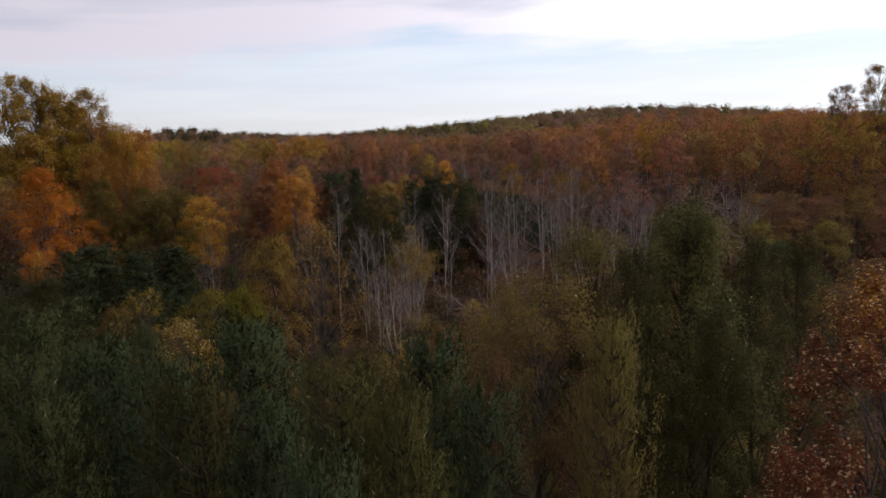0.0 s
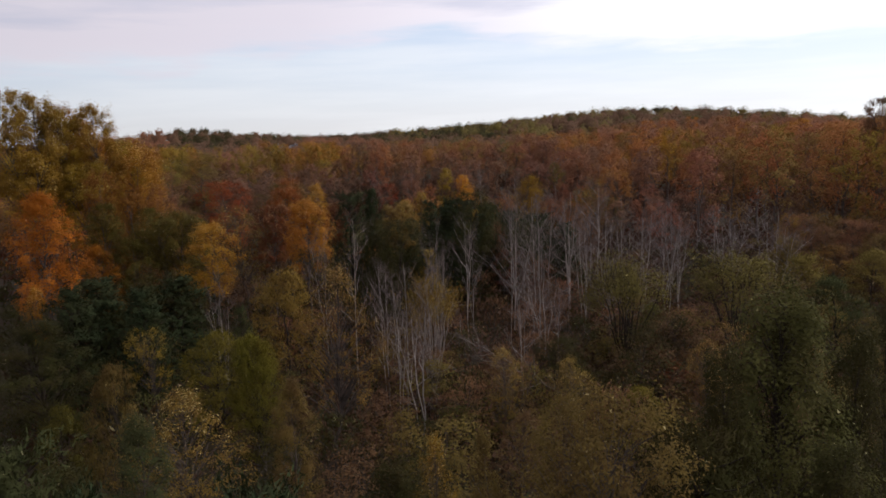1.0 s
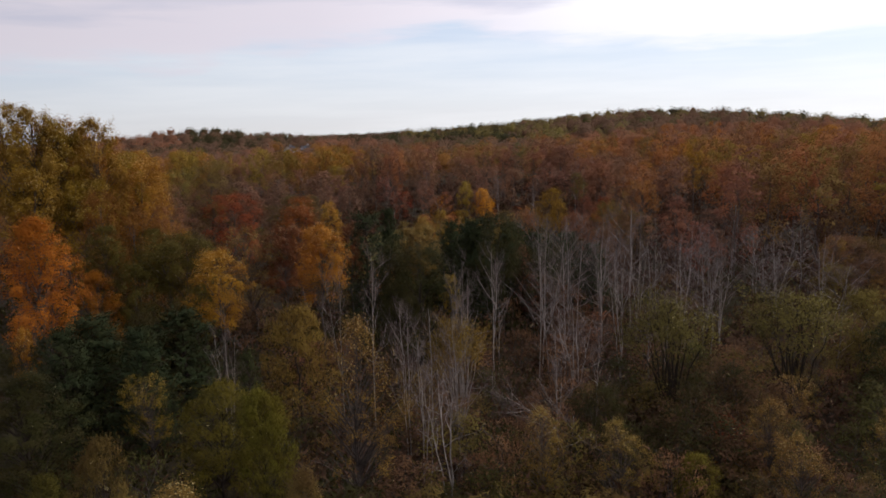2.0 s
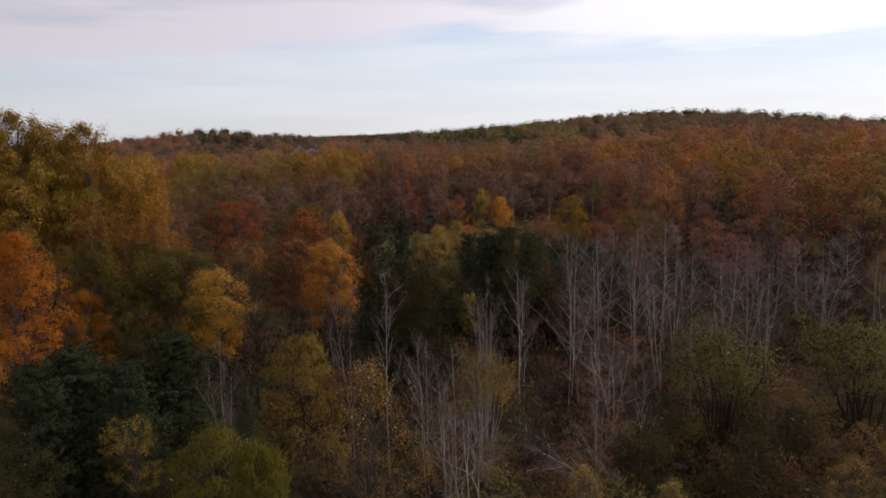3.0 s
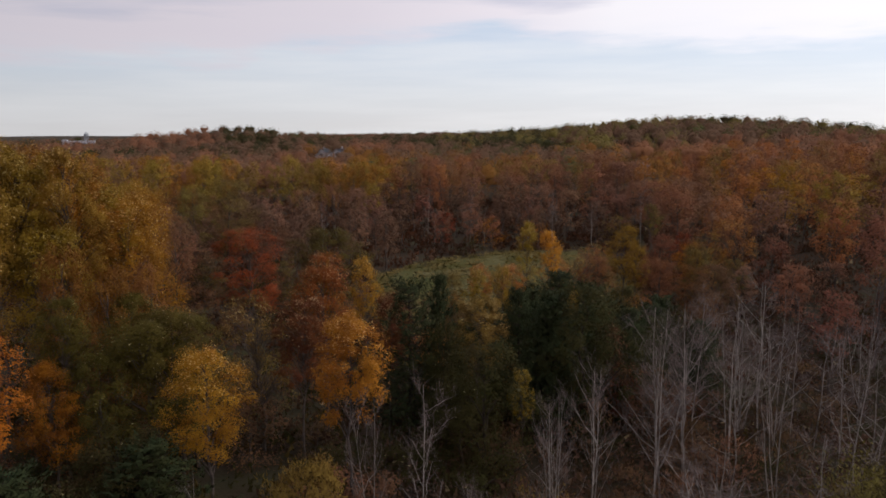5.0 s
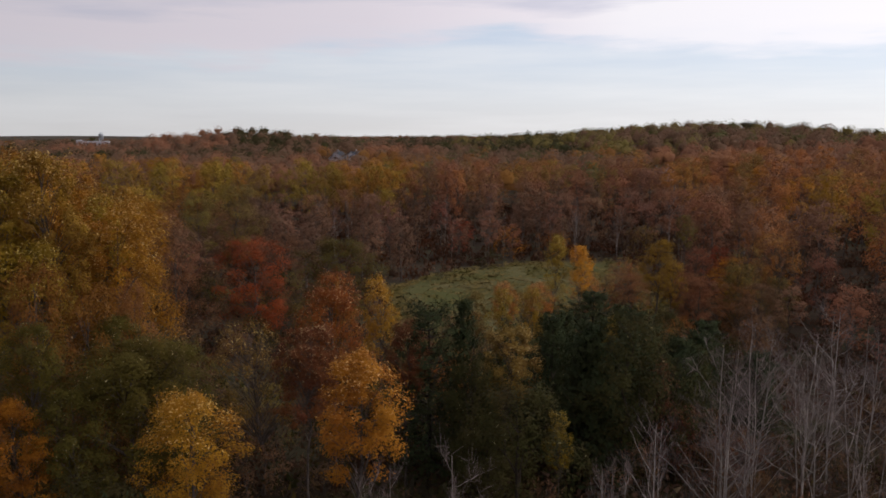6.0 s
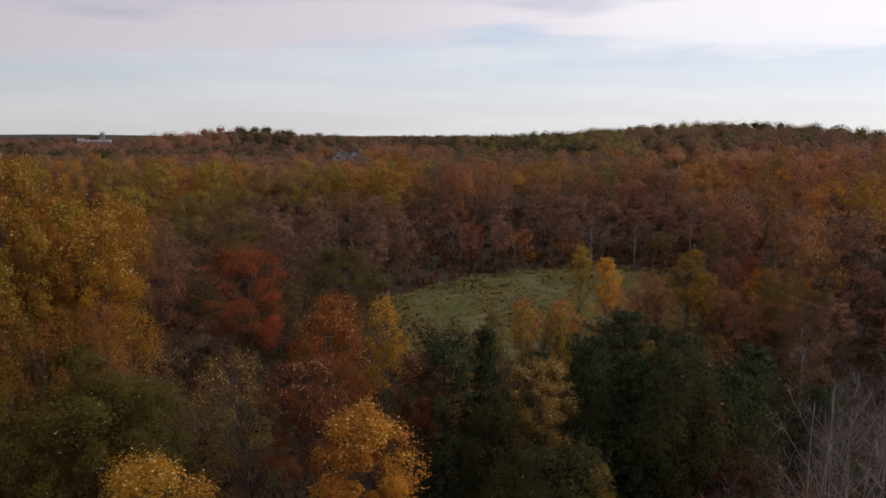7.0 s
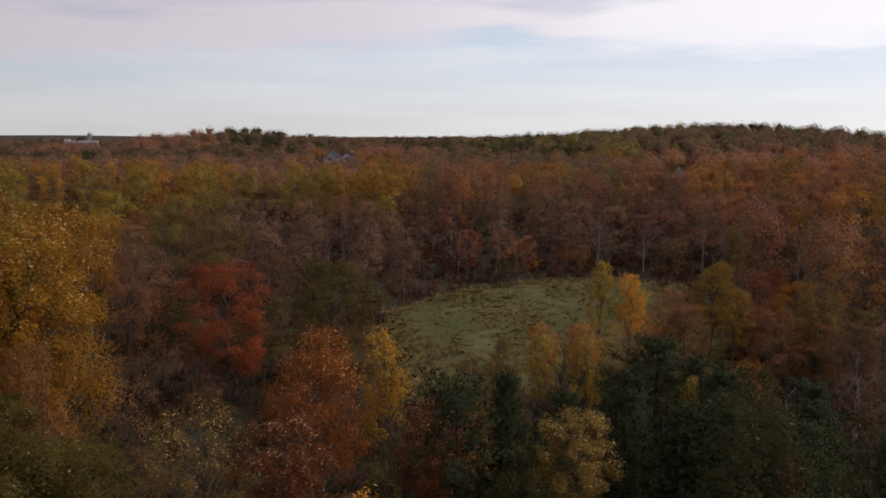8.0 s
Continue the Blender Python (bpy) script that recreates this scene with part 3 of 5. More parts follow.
# kind: name, category, height and width as built, then how it is built
KINDS = {
    "tulip": ("tulip_tree", 17.0, 6.5, lambda s: crown_tree(s, 17, 6.5, 0.18, "oval", 110, 95, 0.15, 0.10, lump=0.28, limbs=30, trunk_r=0.17, solid=0.55)),
    "high_tulip": ("tulip_tree", 17.0, 6.5, lambda s: crown_tree(s, 17, 6.5, 0.46, "egg", 100, 105, 0.15, 0.10, lump=0.15, limbs=34, trunk_r=0.17, solid=0.55)),
    "pole_tulip": ("tulip_tree", 15.0, 4.5, lambda s: crown_tree(s, 15, 4.5, 0.58, "blunt", 76, 100, 0.13, 0.12, lump=0.22, limbs=30, trunk_r=0.11, solid=0.55)),
    "maple": ("maple_tree", 15.0, 7.5, lambda s: crown_tree(s, 15, 7.5, 0.12, "full", 120, 92, 0.19, 0.11, slim=0.5, lump=0.28, limbs=24, trunk_r=0.2, solid=0.36)),
    "oak": ("oak_tree", 14.0, 9.0, lambda s: crown_tree(s, 14, 9.0, 0.05, "full", 130, 92, 0.21, 0.105, slim=0.5, lump=0.30, limbs=14, trunk_r=0.25, solid=0.36)),
    "billow": ("broadleaf_tree", 16.0, 8.0, lambda s: crown_tree(s, 16, 8.0, 0.22, "full", 115, 185, 0.16, 0.115, slim=0.5, lump=0.26, limbs=26, trunk_r=0.2, inner=0.45, upright=0.8, solid=0.36)),
    "high_billow": ("broadleaf_tree", 16.0, 6.4, lambda s: crown_tree(s, 16, 6.4, 0.46, "blunt", 110, 180, 0.14, 0.115, slim=0.5, lump=0.12, limbs=30, trunk_r=0.17, inner=0.4, upright=0.8, solid=0.4)),
    "pole_billow": ("broadleaf_tree", 16.0, 4.8, lambda s: crown_tree(s, 16, 4.8, 0.55, "blunt", 110, 180, 0.13, 0.115, slim=0.5, lump=0.10, limbs=30, trunk_r=0.14, inner=0.35, upright=0.8, solid=0.4)),
    "cap": ("broadleaf_tree", 16.0, 7.2, lambda s: crown_tree(s, 16, 7.2, 0.36, "egg", 150, 190, 0.13, 0.10, lump=0.10, limbs=30, trunk_r=0.18, inner=0.4, upright=0.8, solid=0.4)),
    "twiggy": ("thin_crowned_tree", 16.0, 6.4, lambda s: crown_tree(s, 16, 6.4, 0.40, "full", 120, 70, 0.11, 0.10, lump=0.26, limbs=120, trunk_r=0.13, inner=0.4)),
    "pole_twiggy": ("thin_crowned_tree", 16.0, 4.2, lambda s: crown_tree(s, 16, 4.2, 0.50, "full", 110, 210, 0.11, 0.115, lump=0.22, limbs=90, trunk_r=0.10, inner=0.35)),
    "near_twiggy": ("thin_crowned_tree", 16.0, 7.0, lambda s: crown_tree(s, 16, 7.0, 0.30, "egg", 180, 60, 0.105, 0.085, lump=0.34, limbs=180, trunk_r=0.13, inner=0.35)),
    "vase": ("multi_stemmed_tree", 11.0, 7.0, lambda s: vase_tree(s, 11, 7.0, 17, 46, 0.20, 0.36)),
    "front_maple": ("maple_tree", 17.0, 7.0, lambda s: crown_tree(s, 17, 7.0, 0.10, "dome", 200, 400, 0.09, 0.075, lump=0.26, limbs=150, trunk_r=0.2, crest=(0.85, 1.06))),
    "near_tulip": ("tulip_tree", 15.0, 6.5, lambda s: crown_tree(s, 15, 6.5, 0.46, "egg", 100, 100, 0.14, 0.11, lump=0.24, limbs=80, trunk_r=0.12, solid=0.55)),
    "near_maple": ("maple_tree", 17.0, 7.0, lambda s: crown_tree(s, 17, 7.0, 0.15, "egg", 190, 150, 0.115, 0.09, lump=0.28, limbs=60, trunk_r=0.2, solid=0.3)),
    "near_dome": ("hornbeam_tree", 17.0, 8.0, lambda s: crown_tree(s, 17, 8.0, 0.15, "dome", 230, 150, 0.095, 0.085, lump=0.36, limbs=150, trunk_r=0.16)),
    "near_oak": ("oak_tree", 18.0, 8.5, lambda s: crown_tree(s, 18, 8.5, 0.10, "dome", 210, 170, 0.125, 0.09, lump=0.40, limbs=60, trunk_r=0.25, solid=0.3)),
    "near_willow": ("willow_shrub", 10.0, 6.5, lambda s: crown_tree(s, 10, 6.5, 0.03, "dome", 130, 130, 0.20, 0.095, slim=0.2, lump=0.16, limbs=40, trunk_r=0.12, inner=0.5, solid=0.55)),
    "willow": ("willow_shrub", 10.0, 6.5, lambda s: crown_tree(s, 10, 6.5, 0.03, "dome", 110, 110, 0.24, 0.105, slim=0.22, lump=0.16, limbs=16, trunk_r=0.12, inner=0.55, solid=0.55)),
    "shrub": ("shrub", 5.0, 4.5, lambda s: crown_tree(s, 5, 4.5, 0.02, "dome", 42, 44, 0.17, 0.14, slim=0.5, lump=0.4, limbs=20, trunk_r=0.06, solid=0.3)),
    "thicket": ("thicket", 5.0, 5.0, lambda s: crown_tree(s, 5, 5.0, 0.02, "dome", 44, 30, 0.24, 0.14, slim=0.2, lump=0.5, limbs=26, trunk_r=0.05, solid=0.25)),
    "near_pine": ("pine_tree", 15.0, 6.0, lambda s: conifer(s, 15, 6.0, 24, 12, 200, 0.19, 0.4)),
    "near_cedar": ("cedar_tree", 13.0, 4.5, lambda s: conifer(s, 13, 4.5, 24, 12, 170, 0.16, 0.7)),
    "pine": ("pine_tree", 15.0, 6.0, lambda s: conifer(s, 15, 6.0, 18, 11, 120, 0.28, 0.25)),
    "cedar": ("cedar_tree", 13.0, 4.5, lambda s: conifer(s, 13, 4.5, 20, 11, 90, 0.23, 0.5)),
    "bare": ("bare_tree", 15.0, 5.0, lambda s: bare_tree(s, 15, 5.0, 1 + s // 37 % 3)),
    "woods": ("forest_tree", 17.0, 9.0, lambda s: crown_tree(s, 17, 9.0, 0.24, "full", 60, 54, 0.37, 0.135, slim=0.5, lump=0.26, limbs=9, trunk_r=0.2, solid=0.42)),
    "copse": ("forest_tree", 16.0, 8.5, lambda s: crown_tree(s, 16, 8.5, 0.20, "full", 30, 14, 0.6, 0.14, slim=0.8, lump=0.30, limbs=6, trunk_r=0.2, solid=0.6, level=1)),
    "slender": ("slender_tree", 17.0, 6.5, lambda s: crown_tree(s, 17, 6.5, 0.38, "full", 46, 54, 0.33, 0.14, slim=0.5, lump=0.26, limbs=12, trunk_r=0.15, solid=0.42)),
}
VARIANTS = {"copse": 4, "cap": 3, "billow": 5, "high_billow": 4, "pole_billow": 4, "twiggy": 4, "pole_twiggy": 3, "near_twiggy": 3, "vase": 3, "front_maple": 1, "tulip": 4, "high_tulip": 4, "pole_tulip": 4, "maple": 4, "oak": 3, "near_tulip": 3, "near_maple": 2, "near_dome": 2, "near_oak": 2, "near_willow": 2, "willow": 3, "shrub": 3, "thicket": 3,
            "near_pine": 2, "near_cedar": 2, "pine": 3, "cedar": 3, "bare": 6, "woods": 6, "slender": 4}
LOOKS = {
    "umber": "golden-brown, thinning", "maroon": "maroon-brown",
    "moss": "moss-green, turning", "redorange": "red-orange", "brightgold": "bright yellow",
    "gold": "yellow-gold", "tulipgold": "bright gold, reddening below", "olivegold": "olive-gold, thinning", "orange": "bright orange", "rustgold": "rusty gold", "redgold": "red-brown and gold",
    "rust": "rust-brown", "red": "deep red", "plum": "plum-brown, nearly leafless", "brown": "dull brown", "olive": "dull olive", "olivebrown": "olive-brown",
    "willowgreen": "pale yellow-green", "olivegreen": "grey-olive green", "yellowgreen": "yellow-green", "green": "still green", "deepgreen": "dark green", "greygreen": "grey-green", "pinegreen": "green", "evergreen": "dark evergreen",
}
HABIT = {
    "copse": "broadleaf tree in the outer wood",
    "cap": "broadleaf tree with smooth domed crown high on its stem",
    "billow": "broadleaf tree with billowing rounded crown", "twiggy": "thin-leaved tree with bare inner twigs", "vase": "small tree on several splaying stems", "front_maple": "maple with dense fine-leaved crown",
    "tulip": "tulip tree with upright oval crown", "maple": "maple with full rounded crown", "near_dome": "hornbeam with thin domed crown and many upright stems", "oak": "oak with broad dense crown",
    "willow": "willow shrub with soft domed foliage", "shrub": "shrub on the forest floor", "thicket": "twiggy thicket on the forest floor",
    "pine": "pine with upswept needle tufts", "cedar": "cedar with dense sprays", "woods": "broadleaf tree in the autumn wood", "slender": "slender tree in the autumn wood",
}
GROUPS = {"copse": "outer wood", "woods": "autumn wood", "slender": "autumn wood", "thicket": "undergrowth", "shrub": "undergrowth", "bare": "leafless stand", "willow": "willow shrubs", "pine": "evergreens", "cedar": "evergreens"}
_made = {}
_turn = random.Random(7)


def tree_meshes(kind, variant):
    if (kind, variant) not in _made:
        bark, green = KINDS[kind][3](1000 + 37 * variant + len(kind) * 501 + ord(kind[0]))
        made = quick_mesh(kind + "_trunk", *bark[0], True), quick_mesh(kind + "_branches", *bark[1], True), quick_mesh(kind + "_crown", green[0], green[1], False, green[2] if len(green) > 2 else None)
        for me in made:
            me.materials.append(BARK["grey"])
        if len(green) > 2:
            # the lower and inner leaves carry a second foliage, without painted glints
            made[2].materials.append(BARK["grey"])
            made[2].polygons.foreach_set("material_index", np.broadcast_to(green[3], len(green[1])).astype(np.int32))
        _made[kind, variant] = made
    return _made[kind, variant]


def grow(kind, colour, x, y, top, width):
    """One tree on the ground at x, y whose tip reaches the height top."""
    if kind in ("maple", "oak") and width > 0.95 * (top - float(land(x, y))):
        kind = "shrub"
    habit = kind
    if "near_" + kind in KINDS and y < (36 if kind in ("pine", "cedar") else 64):
        kind = "near_" + kind
    elif kind in ("billow", "twiggy"):
        slim = width / (top - float(land(x, y)))
        kind = ("pole_" if slim < 0.34 else "high_" if slim < 0.45 and kind == "billow" else "") + kind
    elif kind == "tulip" and width * 1.3 < 0.46 * (top - float(land(x, y))):
        kind = "pole_tulip"
    elif kind == "tulip" and width * 1.45 < 0.74 * (top - float(land(x, y))):
        kind = "high_tulip"
    name, h, w, _ = KINDS[kind]
    z = float(land(x, y)) - 0.05
    trunk_me, branch_me, crown_me = tree_meshes(kind, _turn.randrange(VARIANTS[kind]))
    ob = new(name)
    ob.empty_display_size = 0.5
    sx = width / w
    ob.matrix_world = Matrix.LocRotScale((x, y, z), Euler((0, 0, _turn.uniform(0, 6.28))), (sx, sx, max(top - z, 1.0) * (1.0 if kind == "bare" else 0.975) / h))
    if kind == "bare":
        tagged(ob, "leafless pale grey tree with fine upright twigs", "tree", GROUPS[kind])
        sets = (("trunk", trunk_me, BARK["pale"]), ("branchwork", branch_me, BARK["pale"]), ("twig_spray", crown_me, BARK["twig"]))
    else:
        tagged(ob, LOOKS[colour] + " " + HABIT[habit], "shrub" if habit in ("willow", "shrub", "thicket") else "tree", GROUPS.get(habit, "valley trees"))
        wood_mat = BARK["pale" if habit == "vase" and colour == "olivebrown" else "dark" if habit in ("pine", "cedar", "oak", "willow", "vase") else "grey"]
        sets = (("trunk", trunk_me, wood_mat), ("branchwork", branch_me, wood_mat), ("crown", crown_me, (GLINTED if "twiggy" in kind or "tulip" in kind or kind == "front_maple" or "billow" in kind and y < 125 else FAR if kind in ("woods", "slender", "copse") else LEAF)[colour]))
    for pname, me, mat in sets:
        p = new(pname, me)
        p.parent = ob
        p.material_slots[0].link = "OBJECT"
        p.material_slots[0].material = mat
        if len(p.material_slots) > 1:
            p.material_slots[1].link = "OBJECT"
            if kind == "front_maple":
                p.material_slots[0].material = GLINTED["gold"]
                p.material_slots[1].material = GLINTED["redgold"]
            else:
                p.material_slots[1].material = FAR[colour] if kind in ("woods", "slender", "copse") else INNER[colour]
        if pname != "trunk":
            tagged(p, kind="stuff")
    return ob


def lean_over(root, tip, width):
    """A leafless tree that leans over from its root to its tip."""
    z = float(land(*root)) - 0.05
    d = Vector((tip[0] - root[0], tip[1] - root[1], tip[2] - z))
    stem_me, branch_me, twig_me = tree_meshes("bare", 1)
    ob = new("leaning_tree")
    ob.empty_display_size = 0.5
    ob.matrix_world = Matrix.LocRotScale((root[0], root[1], z), d.to_track_quat("Z", "Y"), (width / 5.0, width / 5.0, d.length / 15.0))
    tagged(ob, "leafless pale grey tree leaning over among standing trees", "tree", "leafless stand")
    for pname, me, mat in (("trunk", stem_me, BARK["grey"]), ("branchwork", branch_me, BARK["pale"]), ("twig_spray", twig_me, BARK["twig"])):
        p = new(pname, me)
        p.parent = ob
        p.material_slots[0].link = "OBJECT"
        p.material_slots[0].material = mat
        if pname != "trunk":
            tagged(p, kind="stuff")


# ---- single trees of the valley ----
grow("billow", "moss", -32.4, 97.0, 15.0, 5.9)
grow("billow", "moss", -37.0, 99.0, 14.5, 4.4)
grow("twiggy", "brown", 72.5, 140.0, 27.3, 5.0)
grow("twiggy", "olivebrown", 73.9, 130.0, 30.1, 6.0)
grow("willow", "olivegreen", 33.7, 80.0, 10.9, 7.7)
grow("willow", "greygreen", 33.8, 74.0, 9.8, 7.1)
grow("maple", "plum", 58.0, 120.0, 9.0, 9.9)
grow("maple", "brown", 46.1, 112.0, 9.1, 8.5)
grow("willow", "olivegreen", 45.5, 90.0, 9.5, 7.2)
grow("maple", "rustgold", 67.0, 130.0, 12.2, 9.0)
grow("maple", "olivebrown", 59.8, 135.0, 12.5, 9.3)
grow("shrub", "rust", 10.2, 165.0, 8.2, 5.2)
grow("shrub", "rustgold", 8.8, 170.0, 5.1, 2.9)
grow("maple", "maroon", 8.7, 148.0, 11.0, 6.2)
grow("shrub", "olivegold", 13.6, 160.0, 8.5, 6.0)
grow("maple", "maroon", 19.1, 162.0, 8.6, 6.4)
grow("maple", "maroon", 17.0, 146.0, 11.0, 6.0)
grow("maple", "rust", 23.0, 148.0, 9.9, 6.7)
grow("tulip", "olivegold", 25.4, 156.0, 10.8, 4.1)
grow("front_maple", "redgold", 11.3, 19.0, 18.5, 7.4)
grow("cedar", "willowgreen", 4.1, 18.5, 17.1, 2.4)
grow("shrub", "deepgreen", 8.5, 118.0, 11.1, 6.0)
grow("shrub", "deepgreen", 8.9, 112.0, 11.7, 5.3)
grow("shrub", "deepgreen", 13.6, 116.0, 11.1, 5.7)
grow("shrub", "brown", 5.0, 106.0, 11.8, 3.9)
grow("shrub", "deepgreen", 3.4, 108.0, 11.2, 4.1)
grow("shrub", "deepgreen", 7.3, 104.0, 12.1, 4.5)
grow("shrub", "brown", 4.3, 116.0, 11.6, 4.8)
grow("shrub", "brown", 17.9, 124.0, 12.0, 6.5)
grow("oak", "deepgreen", 8.7, 124.0, 11.8, 5.8)
grow("twiggy", "olivebrown", -14.9, 42.0, 11.9, 6.8)
grow("twiggy", "brown", 2.8, 31.0, 15.1, 3.7)
grow("billow", "olivegreen", -56.8, 176.0, 21.0, 11.8)
grow("billow", "olivegreen", -62.0, 172.0, 19.5, 8.6)
grow("maple", "rust", 19.5, 160.0, 8.8, 6.9)
grow("maple", "brown", 23.4, 140.0, 11.5, 7.5)
grow("twiggy", "olivebrown", 27.5, 158.0, 13.6, 5.6)
grow("maple", "brown", -54.3, 160.0, 9.3, 8.2)
grow("maple", "plum", -60.1, 160.0, 12.6, 9.8)
grow("maple", "brown", -46.7, 172.0, 12.8, 8.9)
grow("pine", "evergreen", 3.4, 122.0, 12.4, 5.1)
grow("pine", "evergreen", -2.4, 116.0, 13.4, 5.2)
grow("oak", "green", 9.8, 30.0, 19.3, 7.7)
grow("oak", "deepgreen", 7.2, 29.0, 17.8, 3.9)
grow("oak", "deepgreen", 12.9, 31.0, 17.8, 4.4)
grow("cedar", "deepgreen", 6.0, 27.0, 15.4, 5.0)
grow("oak", "deepgreen", 8.9, 25.0, 16.2, 4.8)
grow("near_dome", "olive", 3.3, 26.0, 17.2, 7.2)
grow("oak", "deepgreen", 19.0, 40.0, 16.4, 4.4)
grow("oak", "deepgreen", 10.5, 32.0, 19.4, 4.4)
grow("shrub", "deepgreen", 11.0, 76.0, 6.3, 6.2)
grow("shrub", "olive", 20.4, 76.0, 6.6, 7.2)
grow("oak", "deepgreen", 18.7, 70.0, 7.6, 6.5)
grow("oak", "deepgreen", 7.1, 68.0, 6.9, 4.7)
grow("shrub", "deepgreen", 14.1, 66.0, 8.4, 6.0)
grow("shrub", "brown", 19.8, 66.0, 7.6, 5.1)
grow("pine", "pinegreen", -5.7, 21.0, 16.9, 5.6)
grow("cedar", "deepgreen", -5.4, 16.0, 16.7, 3.4)
grow("cedar", "greygreen", -11.7, 20.0, 16.5, 4.2)
grow("maple", "deepgreen", -13.5, 27.0, 15.1, 4.8)
grow("cedar", "pinegreen", -2.2, 12.0, 16.8, 2.6)
grow("maple", "greygreen", -14.1, 34.0, 14.0, 4.5)
grow("maple", "olive", -10.2, 44.0, 12.0, 3.9)
grow("oak", "deepgreen", -3.4, 30.0, 13.7, 4.3)
grow("pine", "pinegreen", -0.4, 20.0, 16.5, 4.1)
grow("cedar", "green", -2.5, 17.0, 16.8, 3.8)
grow("pine", "greygreen", -13.2, 24.0, 16.8, 6.3)
grow("pine", "pinegreen", -10.2, 22.0, 16.2, 4.8)
grow("cedar", "pinegreen", -7.3, 19.0, 16.3, 4.0)
grow("pine", "pinegreen", -3.4, 14.0, 16.6, 3.1)
grow("pine", "greygreen", -9.3, 17.0, 16.2, 4.2)
grow("cedar", "pinegreen", 0.9, 18.0, 15.5, 2.9)
grow("cedar", "green", -1.1, 16.0, 16.4, 2.6)
grow("near_dome", "brown", 4.7, 23.0, 14.6, 3.2)
grow("near_dome", "brown", 1.6, 21.0, 15.7, 1.9)
grow("willow", "yellowgreen", -16.0, 60.0, 9.5, 5.0)
grow("willow", "olive", -22.1, 50.0, 11.0, 4.7)
grow("willow", "yellowgreen", 12.0, 58.0, 5.8, 3.9)
grow("maple", "olive", 0.0, 31.0, 14.3, 2.3)
grow("near_dome", "olive", 2.7, 30.0, 16.0, 3.8)
grow("shrub", "red", 16.8, 66.0, 5.0, 3.6)
grow("twiggy", "olivegold", -2.2, 36.0, 12.0, 2.5)
grow("willow", "moss", -27.8, 54.0, 7.0, 3.9)
grow("tulip", "gold", -36.5, 68.0, 12.4, 2.0)
grow("maple", "deepgreen", -38.9, 70.0, 10.7, 6.1)
grow("oak", "deepgreen", -32.1, 60.0, 11.6, 7.8)
grow("oak", "deepgreen", -33.5, 74.0, 10.3, 7.6)
grow("oak", "deepgreen", -31.8, 82.0, 10.8, 8.5)
grow("pine", "evergreen", -33.0, 72.0, 12.3, 9.3)
grow("pine", "evergreen", -28.6, 80.0, 10.6, 8.8)
grow("pine", "evergreen", -28.2, 70.0, 11.8, 6.5)
grow("pine", "evergreen", -33.4, 68.0, 12.2, 6.2)
grow("twiggy", "olivegold", -54.4, 100.0, 31.1, 7.5)
grow("twiggy", "olivegold", -52.1, 101.0, 30.3, 6.7)
grow("twiggy", "olivegold", -49.6, 103.0, 28.9, 6.8)
grow("twiggy", "olivegold", -46.7, 104.0, 29.0, 6.0)
grow("tulip", "olivegold", -46.2, 113.0, 24.6, 5.2)
grow("billow", "olivegold", -50.7, 97.0, 23.5, 8.2)
grow("billow", "olivegold", -47.4, 102.0, 21.8, 8.7)
grow("billow", "gold", -45.0, 112.0, 23.3, 10.2)
grow("billow", "gold", -48.8, 119.0, 23.4, 10.1)
grow("billow", "gold", -53.5, 108.0, 29.2, 10.4)
grow("billow", "gold", -51.5, 114.0, 27.9, 10.5)
grow("billow", "gold", -51.6, 124.0, 24.4, 10.4)
grow("billow", "gold", -52.1, 132.0, 22.5, 7.1)
grow("billow", "gold", -54.9, 116.0, 27.2, 10.6)
grow("billow", "gold", -48.7, 112.0, 24.0, 8.9)
grow("maple", "umber", -43.4, 97.0, 21.1, 5.8)
grow("maple", "umber", -40.5, 99.0, 19.5, 5.6)
grow("maple", "rust", -38.8, 103.0, 18.3, 4.1)
grow("billow", "moss", -34.9, 94.0, 15.4, 10.0)
grow("maple", "umber", -42.7, 106.0, 17.2, 5.8)
grow("billow", "moss", -41.2, 92.0, 17.3, 4.9)
grow("billow", "moss", -39.4, 100.0, 15.8, 5.0)
grow("tulip", "gold", -23.2, 109.0, 17.8, 1.0)
grow("oak", "deepgreen", -10.6, 100.0, 13.6, 5.3)
grow("pine", "evergreen", -4.1, 108.0, 14.6, 5.5)
grow("pine", "evergreen", 4.5, 118.0, 13.0, 7.5)
grow("pine", "evergreen", -1.4, 104.0, 14.3, 6.0)
grow("pine", "evergreen", 12.4, 122.0, 11.1, 7.9)
grow("cedar", "evergreen", 7.3, 112.0, 10.2, 7.4)
grow("oak", "deepgreen", -7.2, 92.0, 14.5, 8.7)
grow("oak", "deepgreen", 1.6, 103.0, 16.7, 9.0)
grow("oak", "deepgreen", -9.2, 96.0, 9.9, 7.0)
grow("pine", "evergreen", -1.1, 104.0, 15.2, 7.9)
grow("maple", "plum", -52.4, 140.0, 18.6, 5.3)
grow("maple", "orange", -7.9, 224.0, 7.5, 7.5)
grow("maple", "rust", 0.7, 226.0, 6.5, 6.3)
grow("maple", "orange", 3.9, 226.0, 5.9, 6.3)
grow("shrub", "deepgreen", -12.5, 203.0, 5.6, 5.2)
grow("shrub", "deepgreen", -20.9, 190.0, 2.5, 3.5)
grow("shrub", "deepgreen", -17.9, 160.0, 3.6, 2.1)
grow("maple", "olive", 23.4, 150.0, 12.5, 7.3)
grow("bare", "bark", -10.6, 76.0, 16.2, 4.4)
grow("bare", "bark", -13.5, 77.0, 14.8, 2.9)
